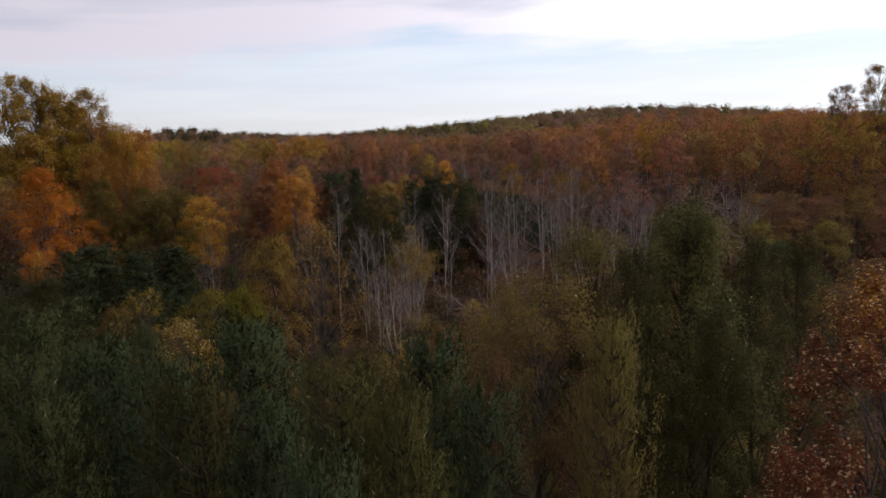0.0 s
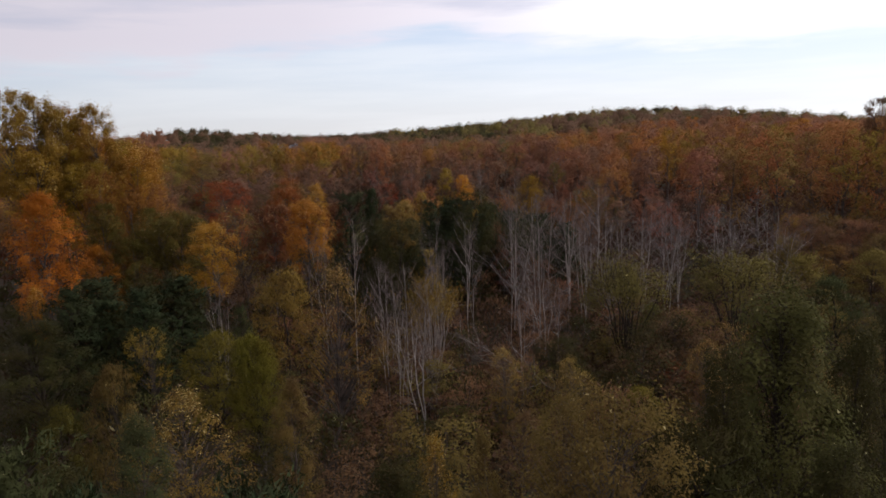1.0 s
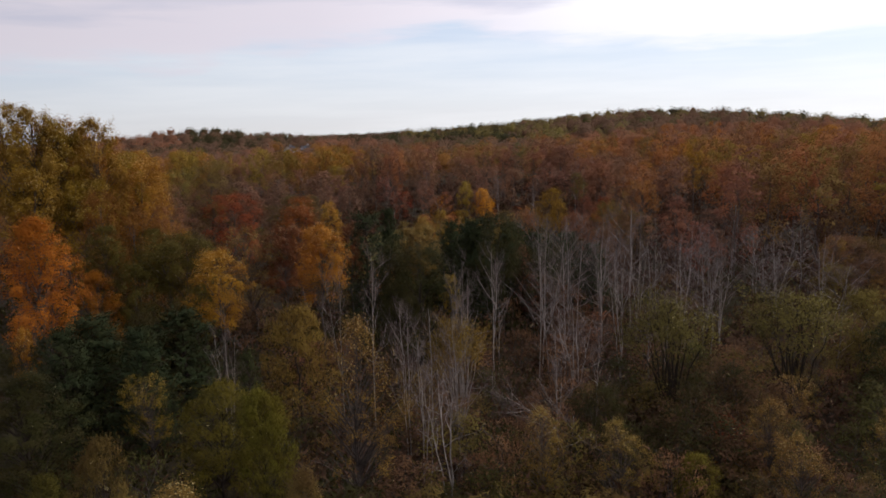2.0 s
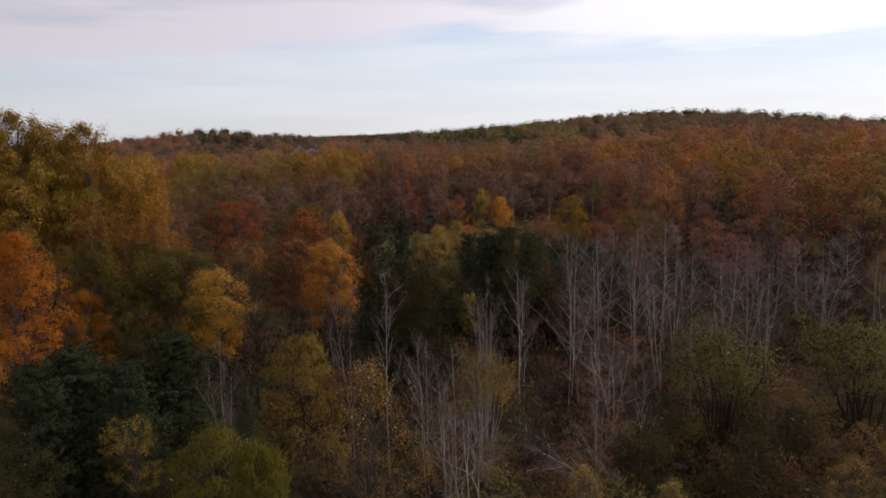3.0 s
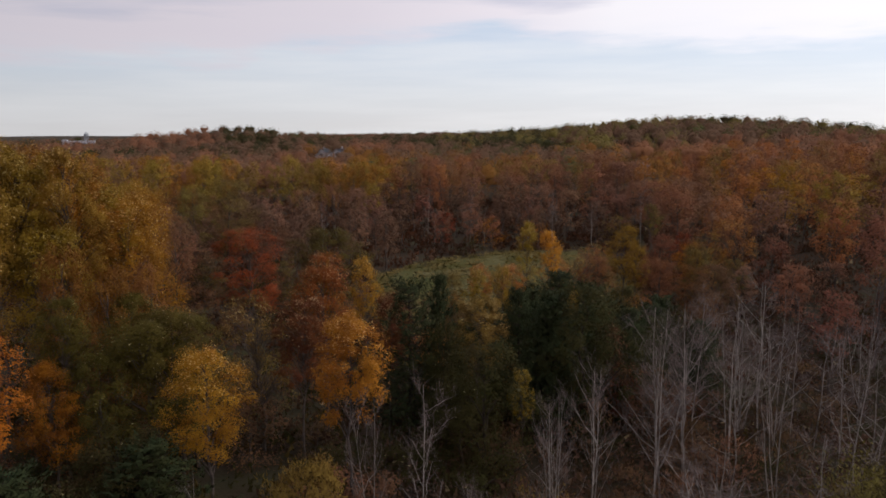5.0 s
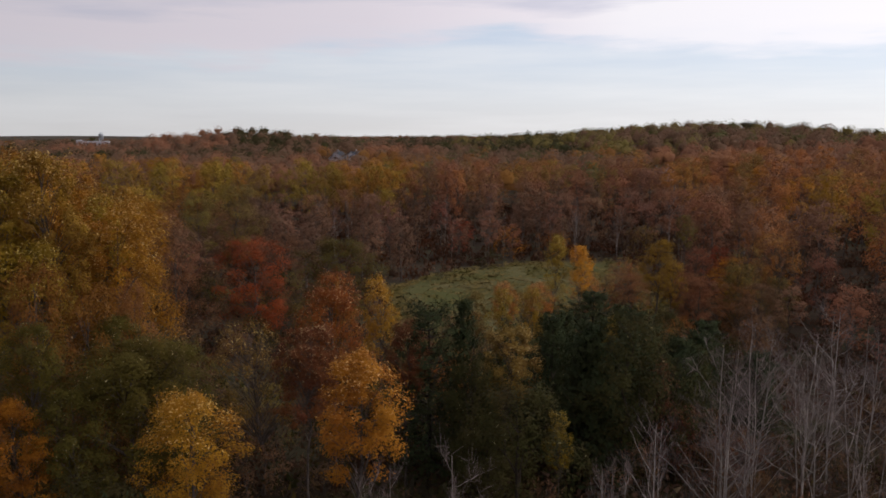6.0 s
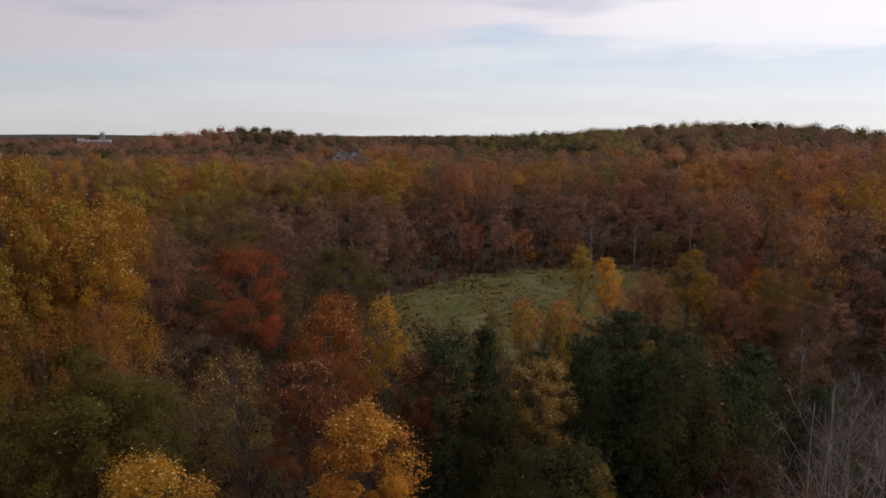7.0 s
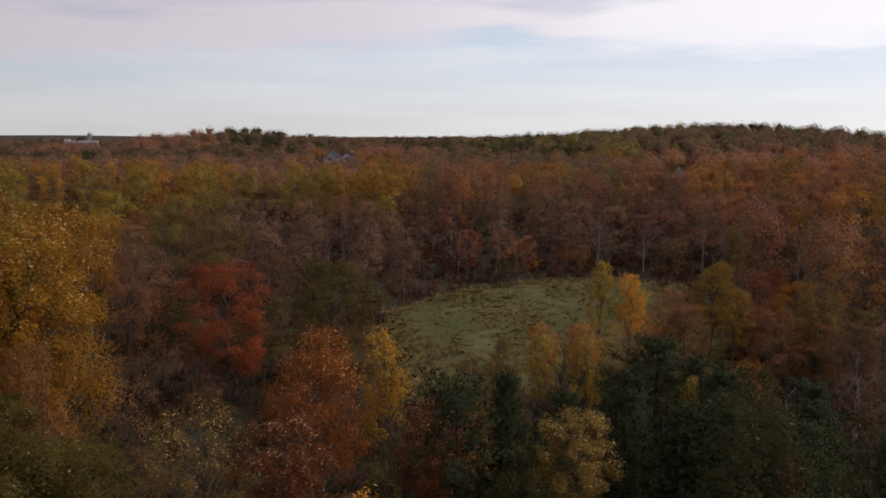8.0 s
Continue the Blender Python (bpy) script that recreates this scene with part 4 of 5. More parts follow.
grow("bare", "bark", -21.4, 70.0, 13.5, 2.9)
grow("bare", "bark", -2.9, 76.0, 15.3, 3.2)
grow("bare", "bark", 0.2, 84.0, 14.7, 3.7)
grow("bare", "bark", 6.2, 90.0, 17.1, 6.9)
grow("bare", "bark", 8.3, 92.0, 16.2, 4.1)
grow("bare", "bark", 5.0, 88.0, 15.7, 3.9)
grow("bare", "bark", 12.1, 92.0, 15.3, 6.1)
grow("bare", "bark", 12.8, 86.0, 14.0, 4.7)
grow("bare", "bark", 20.8, 104.0, 14.8, 4.8)
grow("bare", "bark", 21.6, 96.0, 13.9, 5.4)
grow("bare", "bark", 28.5, 108.0, 14.0, 5.0)
grow("bare", "bark", 24.7, 92.0, 13.6, 5.1)
grow("bare", "bark", 33.5, 100.0, 13.5, 5.6)
grow("bare", "bark", 35.8, 112.0, 12.3, 5.9)
grow("bare", "bark", -3.8, 60.0, 10.8, 5.8)
grow("bare", "bark", -5.7, 64.0, 11.6, 4.0)
grow("bare", "bark", -7.1, 70.0, 12.8, 3.4)
grow("bare", "bark", -2.7, 82.0, 12.8, 3.4)
grow("bare", "bark", 5.5, 90.0, 17.0, 5.0)
grow("bare", "bark", 24.0, 95.0, 12.0, 6.6)
grow("bare", "bark", 22.9, 104.0, 11.6, 5.8)
grow("bare", "bark", -3.0, 66.0, 13.0, 3.9)
grow("bare", "bark", -5.3, 64.0, 13.7, 3.8)
grow("bare", "bark", -7.1, 68.0, 13.1, 2.8)
grow("bare", "bark", 4.5, 68.0, 11.2, 3.4)
grow("bare", "bark", 7.7, 70.0, 11.1, 3.2)
grow("bare", "bark", 17.7, 104.0, 16.4, 6.4)
grow("bare", "bark", 20.8, 92.0, 15.5, 5.4)
grow("bare", "bark", 22.6, 88.0, 15.6, 5.0)
grow("bare", "bark", 9.4, 97.0, 15.9, 5.5)
grow("bare", "bark", 12.8, 96.0, 16.3, 6.1)
grow("bare", "bark", 17.4, 99.0, 16.4, 4.8)
grow("bare", "bark", 0.7, 87.0, 13.1, 2.6)
grow("bare", "bark", -2.4, 83.0, 12.4, 2.4)
grow("bare", "bark", 10.5, 99.0, 15.9, 4.8)
grow("billow", "tulipgold", -16.6, 86.5, 17.6, 5.6)
grow("billow", "tulipgold", -26.5, 85.2, 15.6, 6.4)
grow("cap", "orange", -43.7, 83.9, 19.5, 9.1)
grow("cap", "gold", -40.3, 89.2, 12.9, 5.9)
grow("twiggy", "olivebrown", -9.6, 57.9, 15.4, 6.2)
grow("twiggy", "olivegold", -26.4, 66.7, 8.9, 3.5)
grow("willow", "olivebrown", -16.9, 75.1, 12.0, 7.6)
grow("willow", "yellowgreen", -20.3, 63.9, 9.1, 6.9)
grow("willow", "yellowgreen", -16.0, 59.5, 10.0, 5.1)
grow("cedar", "greygreen", -18.8, 66.7, 10.5, 2.2)
grow("vase", "olivebrown", -3.2, 71.3, 11.7, 4.8)
grow("vase", "willowgreen", 14.8, 74.3, 12.3, 7.6)
grow("vase", "willowgreen", 25.0, 74.8, 12.4, 8.7)
grow("billow", "red", -41.0, 140.5, 16.4, 11.0)
grow("billow", "redorange", -22.8, 105.9, 18.6, 6.4)
grow("tulip", "tulipgold", -19.4, 111.2, 17.5, 3.7)
grow("billow", "moss", -31.8, 150.4, 15.0, 12.0)
grow("billow", "redgold", -16.1, 102.2, 15.7, 3.8)
grow("twiggy", "olivebrown", -27.9, 101.4, 15.7, 6.4)
grow("twiggy", "redgold", -23.4, 99.0, 15.8, 4.8)
grow("twiggy", "olivebrown", -8.3, 102.9, 15.3, 4.6)
grow("tulip", "olivegold", -2.3, 138.4, 17.6, 3.5)
grow("tulip", "brightgold", 1.0, 138.9, 16.3, 3.4)
grow("tulip", "rustgold", -8.3, 130.0, 13.2, 3.4)
grow("tulip", "olive", -12.0, 127.0, 12.6, 3.4)
grow("tulip", "rustgold", -4.3, 132.0, 12.8, 3.6)
grow("tulip", "olivegold", -8.5, 125.7, 13.5, 3.2)
grow("tulip", "olivegold", -5.6, 118.5, 15.2, 2.8)
grow("cedar", "evergreen", -14.3, 103.4, 16.6, 7.6)
grow("pine", "evergreen", -11.5, 103.5, 17.3, 4.1)
grow("pine", "evergreen", 1.3, 126.3, 12.9, 10.5)
grow("tulip", "olivegold", 2.4, 118.5, 12.4, 2.0)
grow("twiggy", "olivegold", -4.0, 98.4, 9.7, 1.9)
for x, y, top in ((5.9, 104.0, 8.6), (8.4, 106.0, 7.6), (10.6, 103.0, 7.2)):
    grow("twiggy", "redgold", x, y, top, 4.0)
grow("billow", "olivegold", 13.8, 156.8, 14.5, 6.1)
grow("billow", "olivegold", 14.6, 150.0, 12.6, 4.4)
grow("maple", "olivebrown", 22.4, 221.0, 8.4, 8.0)
grow("billow", "gold", 43.5, 212.0, 15.9, 8.0)
grow("maple", "red", 27.6, 176.0, 10.7, 5.2)
grow("maple", "maroon", 21.5, 165.0, 12.0, 5.4)
grow("billow", "olive", 29.0, 150.0, 10.4, 5.0)
grow("maple", "red", -20.0, 224.0, 9.0, 7.0)
grow("shrub", "red", 6.9, 150.0, 9.4, 3.2)
grow("billow", "orange", 26.6, 164.6, 10.7, 7.8)
grow("tulip", "olive", 22.3, 177.7, 15.9, 4.0)
grow("twiggy", "rustgold", 32.0, 160.0, 15.2, 7.7)
grow("tulip", "olivegold", -35.9, 217.1, 16.9, 4.6)
grow("billow", "moss", -33.1, 94.9, 15.8, 7.7)
grow("billow", "moss", -37.4, 91.0, 13.2, 6.0)
for x, y, top, width in ((-7.5, 113.0, 12.6, 6.5), (-4.5, 124.0, 11.2, 6.0), (6.5, 108.0, 12.8, 6.5), (10.0, 116.0, 11.5, 6.5), (-9.0, 106.0, 12.0, 6.0), (3.0, 112.0, 12.4, 7.0), (14.5, 112.0, 10.6, 6.5)):
    grow("pine", "evergreen", x, y, top, width)
lean_over((10.5, 65.5), (-2.4, 61.8, 9.2), 4.6)
lean_over((13.5, 104.0), (5.4, 101.5, 10.1), 4.2)


for x, y, top, width, tone in ((-6.4, 133.0, 11.6, 5.0, "olivebrown"), (-2.6, 136.0, 12.0, 5.0, "olivegold"), (2.6, 143.0, 12.2, 5.0, "rustgold"), (5.0, 147.0, 11.4, 5.0, "olivebrown"), (7.6, 152.0, 11.6, 5.0, "redgold"), (10.4, 158.0, 11.0, 5.5, "rustgold"), (12.0, 168.0, 10.0, 5.5, "olivebrown"), (1.2, 133.0, 10.6, 4.6, "olivebrown")):
    grow("twiggy", tone, x, y, top, width)


# ---- undergrowth between the trees ----
def pick(rng, table):
    return table[rng.randrange(len(table))]


def undergrowth():
    rng = random.Random(21)
    n = 0
    while n < 120:
        y = rng.uniform(6, 124)
        x = rng.uniform(-0.62, 0.62) * (y + 12)
        if float(in_meadow(x, y)) > -0.6:
            continue
        n += 1
        g = float(land(x, y))
        if x > 0.02 * y and y > 55:
            tone = pick(rng, ["brown", "deepgreen", "plum", "deepgreen", "olive"])
        elif x < -12 and y > 50:
            tone = pick(rng, ["deepgreen", "deepgreen", "brown", "green", "olive"])
        else:
            tone = pick(rng, ["brown", "deepgreen", "deepgreen", "brown", "greygreen", "deepgreen"])
        hgt = rng.uniform(2.5, 6.5) if y > 55 else rng.uniform(2.5, 5.5)
        grow(pick(rng, ["thicket", "shrub", "thicket"]), tone, x, y, g + hgt, rng.uniform(4.5, 8.0))


undergrowth()


def valley_scrub():
    """Low olive and dark green scrub with thin saplings on the valley floor before the leafless stand."""
    rng = random.Random(48)
    for k in range(90):
        y = rng.uniform(38, 80)
        x = rng.uniform(-0.10, 0.60) * y
        g = float(land(x, y))
        tone = pick(rng, ["olive", "deepgreen", "olive", "deepgreen", "brown", "green", "olivegreen"])
        kind = pick(rng, ["shrub", "thicket", "shrub"])
        grow(kind, tone, x, y, g + rng.uniform(3.0, 6.0), rng.uniform(4.0, 6.5))
    for k in range(14):
        y = rng.uniform(44, 76)
        x = rng.uniform(-0.05, 0.55) * y
        grow("twiggy", pick(rng, ["olive", "olivebrown", "brown"]), x, y, float(land(x, y)) + rng.uniform(6.0, 9.0), rng.uniform(3.0, 4.5))


for x, y, tone in ((-6.0, 30.0, "deepgreen"), (-3.5, 34.0, "brown"), (-7.5, 37.0, "olive"), (0.5, 37.0, "deepgreen"), (2.0, 42.0, "brown"), (-4.0, 42.0, "deepgreen"), (-1.0, 27.0, "deepgreen"), (4.5, 36.0, "olive"), (-9.5, 33.0, "brown"), (6.0, 45.0, "deepgreen"), (-7.0, 50.0, "brown"), (-9.5, 54.0, "deepgreen"), (-5.0, 53.5, "olive"), (-11.5, 48.0, "deepgreen"), (-3.0, 48.0, "deepgreen"), (-8.0, 46.0, "brown"), (-6.5, 57.5, "brown")):
    grow("shrub", tone, x, y, float(land(x, y)) + 5.5, 5.0)

valley_scrub()


def meadow_fringe():
    """Shrubs and saplings that hide the meadow's near edge."""
    rng = random.Random(77)
    for k in range(46):
        y = rng.uniform(108, 146)
        x = rng.uniform(-30, 14)
        tone = pick(rng, ["olive", "brown", "deepgreen", "olivebrown", "brown", "rustgold"])
        grow(pick(rng, ["shrub", "thicket", "shrub"]), tone, x, y, float(land(x, y)) + rng.uniform(4.0, 8.5) * (1.15 - (y - 108) / 110), rng.uniform(4.0, 6.5))


meadow_fringe()


def leafless_stand():
    """Thin leafless trees that stand close together beside the evergreens."""
    rng = random.Random(29)
    for k in range(22):
        y = rng.uniform(80, 130)
        x = rng.uniform(0.02, 0.42) * y
        grow("bare", "bark", x, y, float(land(x, y)) + rng.uniform(7.5, 12.0), rng.uniform(5.0, 7.5))


leafless_stand()


def stand_floor():
    """Mauve-brown thicket under the leafless trees, with small maples where the ground rises."""
    rng = random.Random(57)
    for k in range(60):
        y = rng.uniform(60, 116)
        x = rng.uniform(-0.02, 0.44) * y
        grow("thicket", pick(rng, ["brown", "deepgreen", "plum", "brown"]), x, y, float(land(x, y)) + rng.uniform(3.0, 6.0), rng.uniform(5.0, 7.5))
    for k in range(22):
        y = rng.uniform(94, 122)
        x = rng.uniform(0.38, 0.62) * y
        grow("maple", pick(rng, ["brown", "plum", "olivebrown", "plum", "olive"]), x, y, float(land(x, y)) + rng.uniform(6.5, 9.5), rng.uniform(4.5, 6.0))


stand_floor()


def side_fringe():
    """Dark saplings and shrubs beside the meadow, under the taller trees."""
    rng = random.Random(91)
    for k in range(64):
        y = rng.uniform(84, 166)
        x = rng.uniform(-58, -26) if y > 100 else rng.uniform(-50, -12)
        if float(in_meadow(x, y)) > -1.0:
            continue
        tone = pick(rng, ["deepgreen", "brown", "plum", "brown", "olive", "deepgreen", "rust"])
        grow(pick(rng, ["shrub", "thicket", "shrub"]), tone, x, y, float(land(x, y)) + rng.uniform(4.0, 8.0), rng.uniform(5.0, 7.5))


side_fringe()


# ---- low brush that hides the forest floor, past counting ----
def brush(name, tone, seed, count, spot, lo, hi):
    rng = np.random.default_rng(seed)
    y = rng.uniform(-50, 330, count * 3)
    x = rng.uniform(-0.68, 0.68, count * 3) * (np.abs(y) + np.where(y < 60, 70 - y * 0.9, 14))
    k = spot(x, y) & (in_meadow(x, y) < -0.7)
    x, y = x[k][:count], y[k][:count]
    per = 28
    hgt = rng.uniform(lo, hi, len(x))
    idx = np.repeat(np.arange(len(x)), per)
    g = rng.normal(size=(len(idx), 3))
    g /= np.linalg.norm(g, axis=1)[:, None]
    g[:, 2] = np.abs(g[:, 2])
    r = rng.uniform(0.55, 1.1, len(idx))[:, None]
    wid = (hgt * 0.62)[idx]
    c = np.stack([x[idx] + g[:, 0] * r[:, 0] * wid, y[idx] + g[:, 1] * r[:, 0] * wid, 0 * wid], 1)
    c[:, 2] = land(x, y)[idx] + g[:, 2] * r[:, 0] * hgt[idx]
    v, f = leaves(rng, c, g + rng.normal(0, 0.6, g.shape), rng.uniform(0.3, 0.75, len(idx)) * (0.6 + y[idx] / 200), 0.5, g * 0.5 + np.array([0, 0, 0.6]), 3)
    ob = new(name, quick_mesh(name, v, f))
    ob.data.materials.append(BRUSH[tone])
    tagged(ob, "low " + LOOKS[tone] + " brush covering the forest floor", "undergrowth", kind="stuff")


brush("brush", "brown", 41, 3400, lambda x, y: y < 340, 1.0, 3.4)
brush("brush", "plum", 42, 1500, lambda x, y: (y > 55) & (x > -0.25 * y), 1.2, 4.2)
brush("brush", "deepgreen", 43, 1300, lambda x, y: (y < 125) & ((x < -6) | (y < 50)), 1.2, 4.0)
brush("brush", "rust", 44, 1100, lambda x, y: y > 120, 1.2, 4.5)
brush("brush", "plum", 46, 1700, lambda x, y: (y > 48) & (y < 112) & (x > -0.2 * y), 2.0, 5.0)
brush("brush", "brown", 47, 1100, lambda x, y: (y > 40) & (y < 112) & (x > -0.3 * y), 1.6, 4.4)
brush("brush", "olive", 45, 700, lambda x, y: y < 150, 1.0, 3.6)


# ---- the wood round the valley ----
def tone_of(rng, x, y):
    """Leaf colour by place, in drifts some trees wide: a golden row on one side, dusky rust behind the meadow, brown and dull gold on the ridge."""
    drift = (math.sin(x * 0.085 + 1.3) + math.sin(y * 0.075 + x * 0.03) + rng.gauss(0, 0.75)) / 4.5 + 0.5

    def among(*names):
        return names[min(max(int(drift * len(names)), 0), len(names) - 1)]

    if x < -36 and 245 < y < 302:
        return among("gold", "olivegold", "tulipgold", "olivegold", "gold", "olivegold")
    if x < -34 and y <= 245:
        return among("brown", "maroon", "plum", "brown", "rust", "brown") if x > -75 else among("gold", "olivegold", "umber")
    if x > 35 and y > 215:
        return among("plum", "rustgold", "olivebrown", "orange", "rustgold", "rust", "plum")
    if x > 44:
        return among("olivebrown", "rustgold", "olivegold", "gold", "rustgold", "olivebrown", "rust")
    if x > 24:
        return among("plum", "maroon", "rust", "plum", "rustgold", "maroon")
    if y < 258:
        return among("maroon", "brown", "plum", "rust", "brown", "maroon")
    return among("plum", "rustgold", "rust", "olivebrown", "plum", "rust")


CLEARED = ((72, 455, 110, 9), (-108, 510, 60, 9), (-440, 815, 175, 20))


def cleared(x, y):
    """Open ground before and round the far buildings."""
    for cx, cy, ln, wd in CLEARED:
        d = math.hypot(cx, cy - 60)
        ux, uy = cx / d, (cy - 60) / d
        along, across = (x - cx) * ux + (y - cy) * uy, (x - cx) * uy - (y - cy) * ux
        if -ln < along < 14 and abs(across) < wd:
            return True
    return False


def wood():
    rng = random.Random(33)
    taken = []
    n = 0
    tries = 0
    while n < 540 and tries < 30000:
        tries += 1
        y = 100 + 235 * rng.random() ** 1.1
        x = rng.uniform(-0.66, 0.66) * (y + 4)
        left = x < -26 - 0.04 * y and (y > 186 or (x < -52 and y > 160) or (x < -62 and y > 128))
        right = x > 26 + 0.02 * (y - 100) and y > 116
        back = y > 222 or (y > 180 and -60 < x < 6)
        if not (left or right or back) or float(in_meadow(x, y)) > -1.2 or cleared(x, y):
            continue
        gap = 4.0 + 0.005 * y
        if any((x - a) ** 2 + (y - b) ** 2 < gap * gap for a, b in taken):
            continue
        taken.append((x, y))
        n += 1
        g = float(land(x, y))
        hgt = rng.uniform(14.5, 19.5)
        if back and abs(x + 5) < 60 and y < 250:
            hgt = rng.uniform(8.5, 12.5) + max(y - 218, 0) * 0.22
        if right and y < 160 and x < 0.29 * y:
            hgt = rng.uniform(7, 11.5)
        if x < -30 and y <= 245:
            hgt = rng.uniform(11, 15.5)
        if x < -16 and 245 < y < 302:
            hgt = rng.uniform(19.0, 21.5)
        kind = "slender" if rng.random() < 0.55 else "woods"
        grow(kind, tone_of(rng, x, y), x, y, g + hgt, min(rng.uniform(7.0, 10.5), 0.6 * hgt) * (0.8 if kind == "slender" else 1))


wood()


def thin_stems():
    """Leafless stems that stand pale along the edge of the wood behind the meadow."""
    rng = random.Random(64)
    for k in range(34):
        x, y = rng.uniform(-60, 70), rng.uniform(214, 236)
        if x > 26:
            y = rng.uniform(170, 225)
        grow("bare", "bark", x, y, float(land(x, y)) + rng.uniform(9, 16), rng.uniform(3, 5))


thin_stems()


def outer_wood():
    """Trees beside and behind the flight line."""
    rng = random.Random(55)
    n = 0
    while n < 200:
        x, y = rng.uniform(-90, 90), rng.uniform(-60, 100)
        if abs(x) < 0.63 * y + 9 or (abs(x) < 12 and y > -14):
            continue
        n += 1
        kind = pick(rng, ["copse", "copse", "copse", "thicket", "copse"])
        tone = pick(rng, ["rust", "olivegold", "brown", "deepgreen", "rustgold", "plum", "olive"])
        tall = rng.uniform(11, 17) if kind != "thicket" else rng.uniform(3, 6)
        grow(kind, tone, x, y, float(land(x, y)) + tall, rng.uniform(6, 9.5))


outer_wood()


# ---- far woods: past counting, one body of foliage for each tint ----
def far_woods():
    rng = np.random.default_rng(11)
    tints = ["rust", "green", "olive", "deepgreen", "brown", "maroon", "umber"]
    crowns = {t: [] for t in tints}
    crest = {}
    d = 325.0
    while d < 3600:
        step = 11.2 if d < 800 else 11.2 * (d / 800) ** 1.3
        half = 0.66 if d < 1200 else 0.60
        for a in np.arange(-half, half, step / d):
            aa, dd = a + rng.normal(0, 0.35) * step / d, d + rng.normal(0, 0.4) * step
            x, y = dd * math.sin(aa), dd * math.cos(aa)
            if cleared(x, y):
                continue
            # trees behind a crest carry less detail
            g = float(land(x, y))
            key = int((math.atan2(x + 12, y - 62) + 2) * 90)
            high = crest.get(key, -9.0)
            seen = (g + 18 - 30.4) / dd > high - 0.006
            crest[key] = max(high, (g + 11 - 30.4) / dd)
            pn = math.sin(x * 0.021 + 2) + math.sin(y * 0.017 + x * 0.011) + rng.normal(0, 0.45)
            if dd > 520 and x < -60:
                table = ["green", "brown", "deepgreen", "brown", "maroon", "brown"]
            elif dd > 520:
                table = ["green", "brown", "olive", "deepgreen", "brown", "umber"]
            elif x > 60:
                table = ["olive", "brown", "maroon", "rust", "brown", "umber"]
            elif x < -70:
                table = ["rust", "brown", "maroon", "brown", "umber", "brown"]
            else:
                table = ["brown", "maroon", "green", "umber", "brown", "green"]
            t = table[int(np.clip((pn + 3) / 6 * 6, 0, 5))]
            crowns[t].append((x, y, dd, seen))
        d += step * (0.95 if d < 800 else 1.5)
    for t in tints:
        bits, soft = [], []
        for x, y, dd, seen in crowns[t]:
            far = max(1.0, dd / 800)
            hgt = rng.uniform(12.6, 18.6) if dd < 800 else rng.uniform(11, 17)
            wid = rng.uniform(5.2, 8.2) * far ** 0.8
            tall = min(hgt * 0.42, wid * 0.9)
            heart = np.array([x, y, float(land(x, y)) + hgt - tall])
            foot = heart - np.array([0, 0, tall])
            axis = np.array([wid, wid, tall * 1.1])
            # a hidden heart of twigs, and leafy sprays all round it
            core = tufts(rng, heart[None], np.array([wid * (0.55 if seen else 0.85)]), 1, 0.2, tall / wid)
            way = core[0] - foot
            bits.append(core)
            soft.append(way / np.linalg.norm(way, axis=1)[:, None])
            if not seen:
                continue
            n = 190 if dd < 480 else 120 if dd < 800 else 50
            g = rng.normal(size=(n, 3))
            g /= np.linalg.norm(g, axis=1)[:, None]
            g[:, 2] = np.where(rng.random(n) < 0.7, np.abs(g[:, 2]), g[:, 2])
            ph = rng.uniform(0, 6.28, 3)
            lobe = 0.86 + 0.09 * np.sin(4 * g[:, 0] + ph[0]) + 0.09 * np.sin(5 * g[:, 1] + ph[1]) + 0.08 * np.sin(5 * g[:, 2] + ph[2])
            p = heart + g * axis * (lobe * rng.uniform(0.5, 1.0, n) ** 0.4)[:, None]
            size = rng.uniform(0.7, 1.35, n) * (0.8 if dd < 480 else 1.0) * far ** 0.8
            bits.append(leaves(rng, p, g + np.array([0, -0.3, 0.5]) + rng.normal(0, 0.3, g.shape), size, 0.62, np.tile([0.0, 0.0, 0.8], (n, 1)) + 0.5 * g, 3))
            way = p - foot
            soft.append(np.repeat(way / np.linalg.norm(way, axis=1)[:, None] + 0.3 * g + rng.normal(0, 0.10, g.shape), 3, 0))
        if not bits:
            continue
        ob = new("far_woods", quick_mesh("far_woods", *joined(bits), True, np.concatenate(soft)))
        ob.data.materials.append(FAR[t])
        tagged(ob, "distant " + LOOKS[t] + " treetops of wooded hills", "woods", kind="stuff")


far_woods()


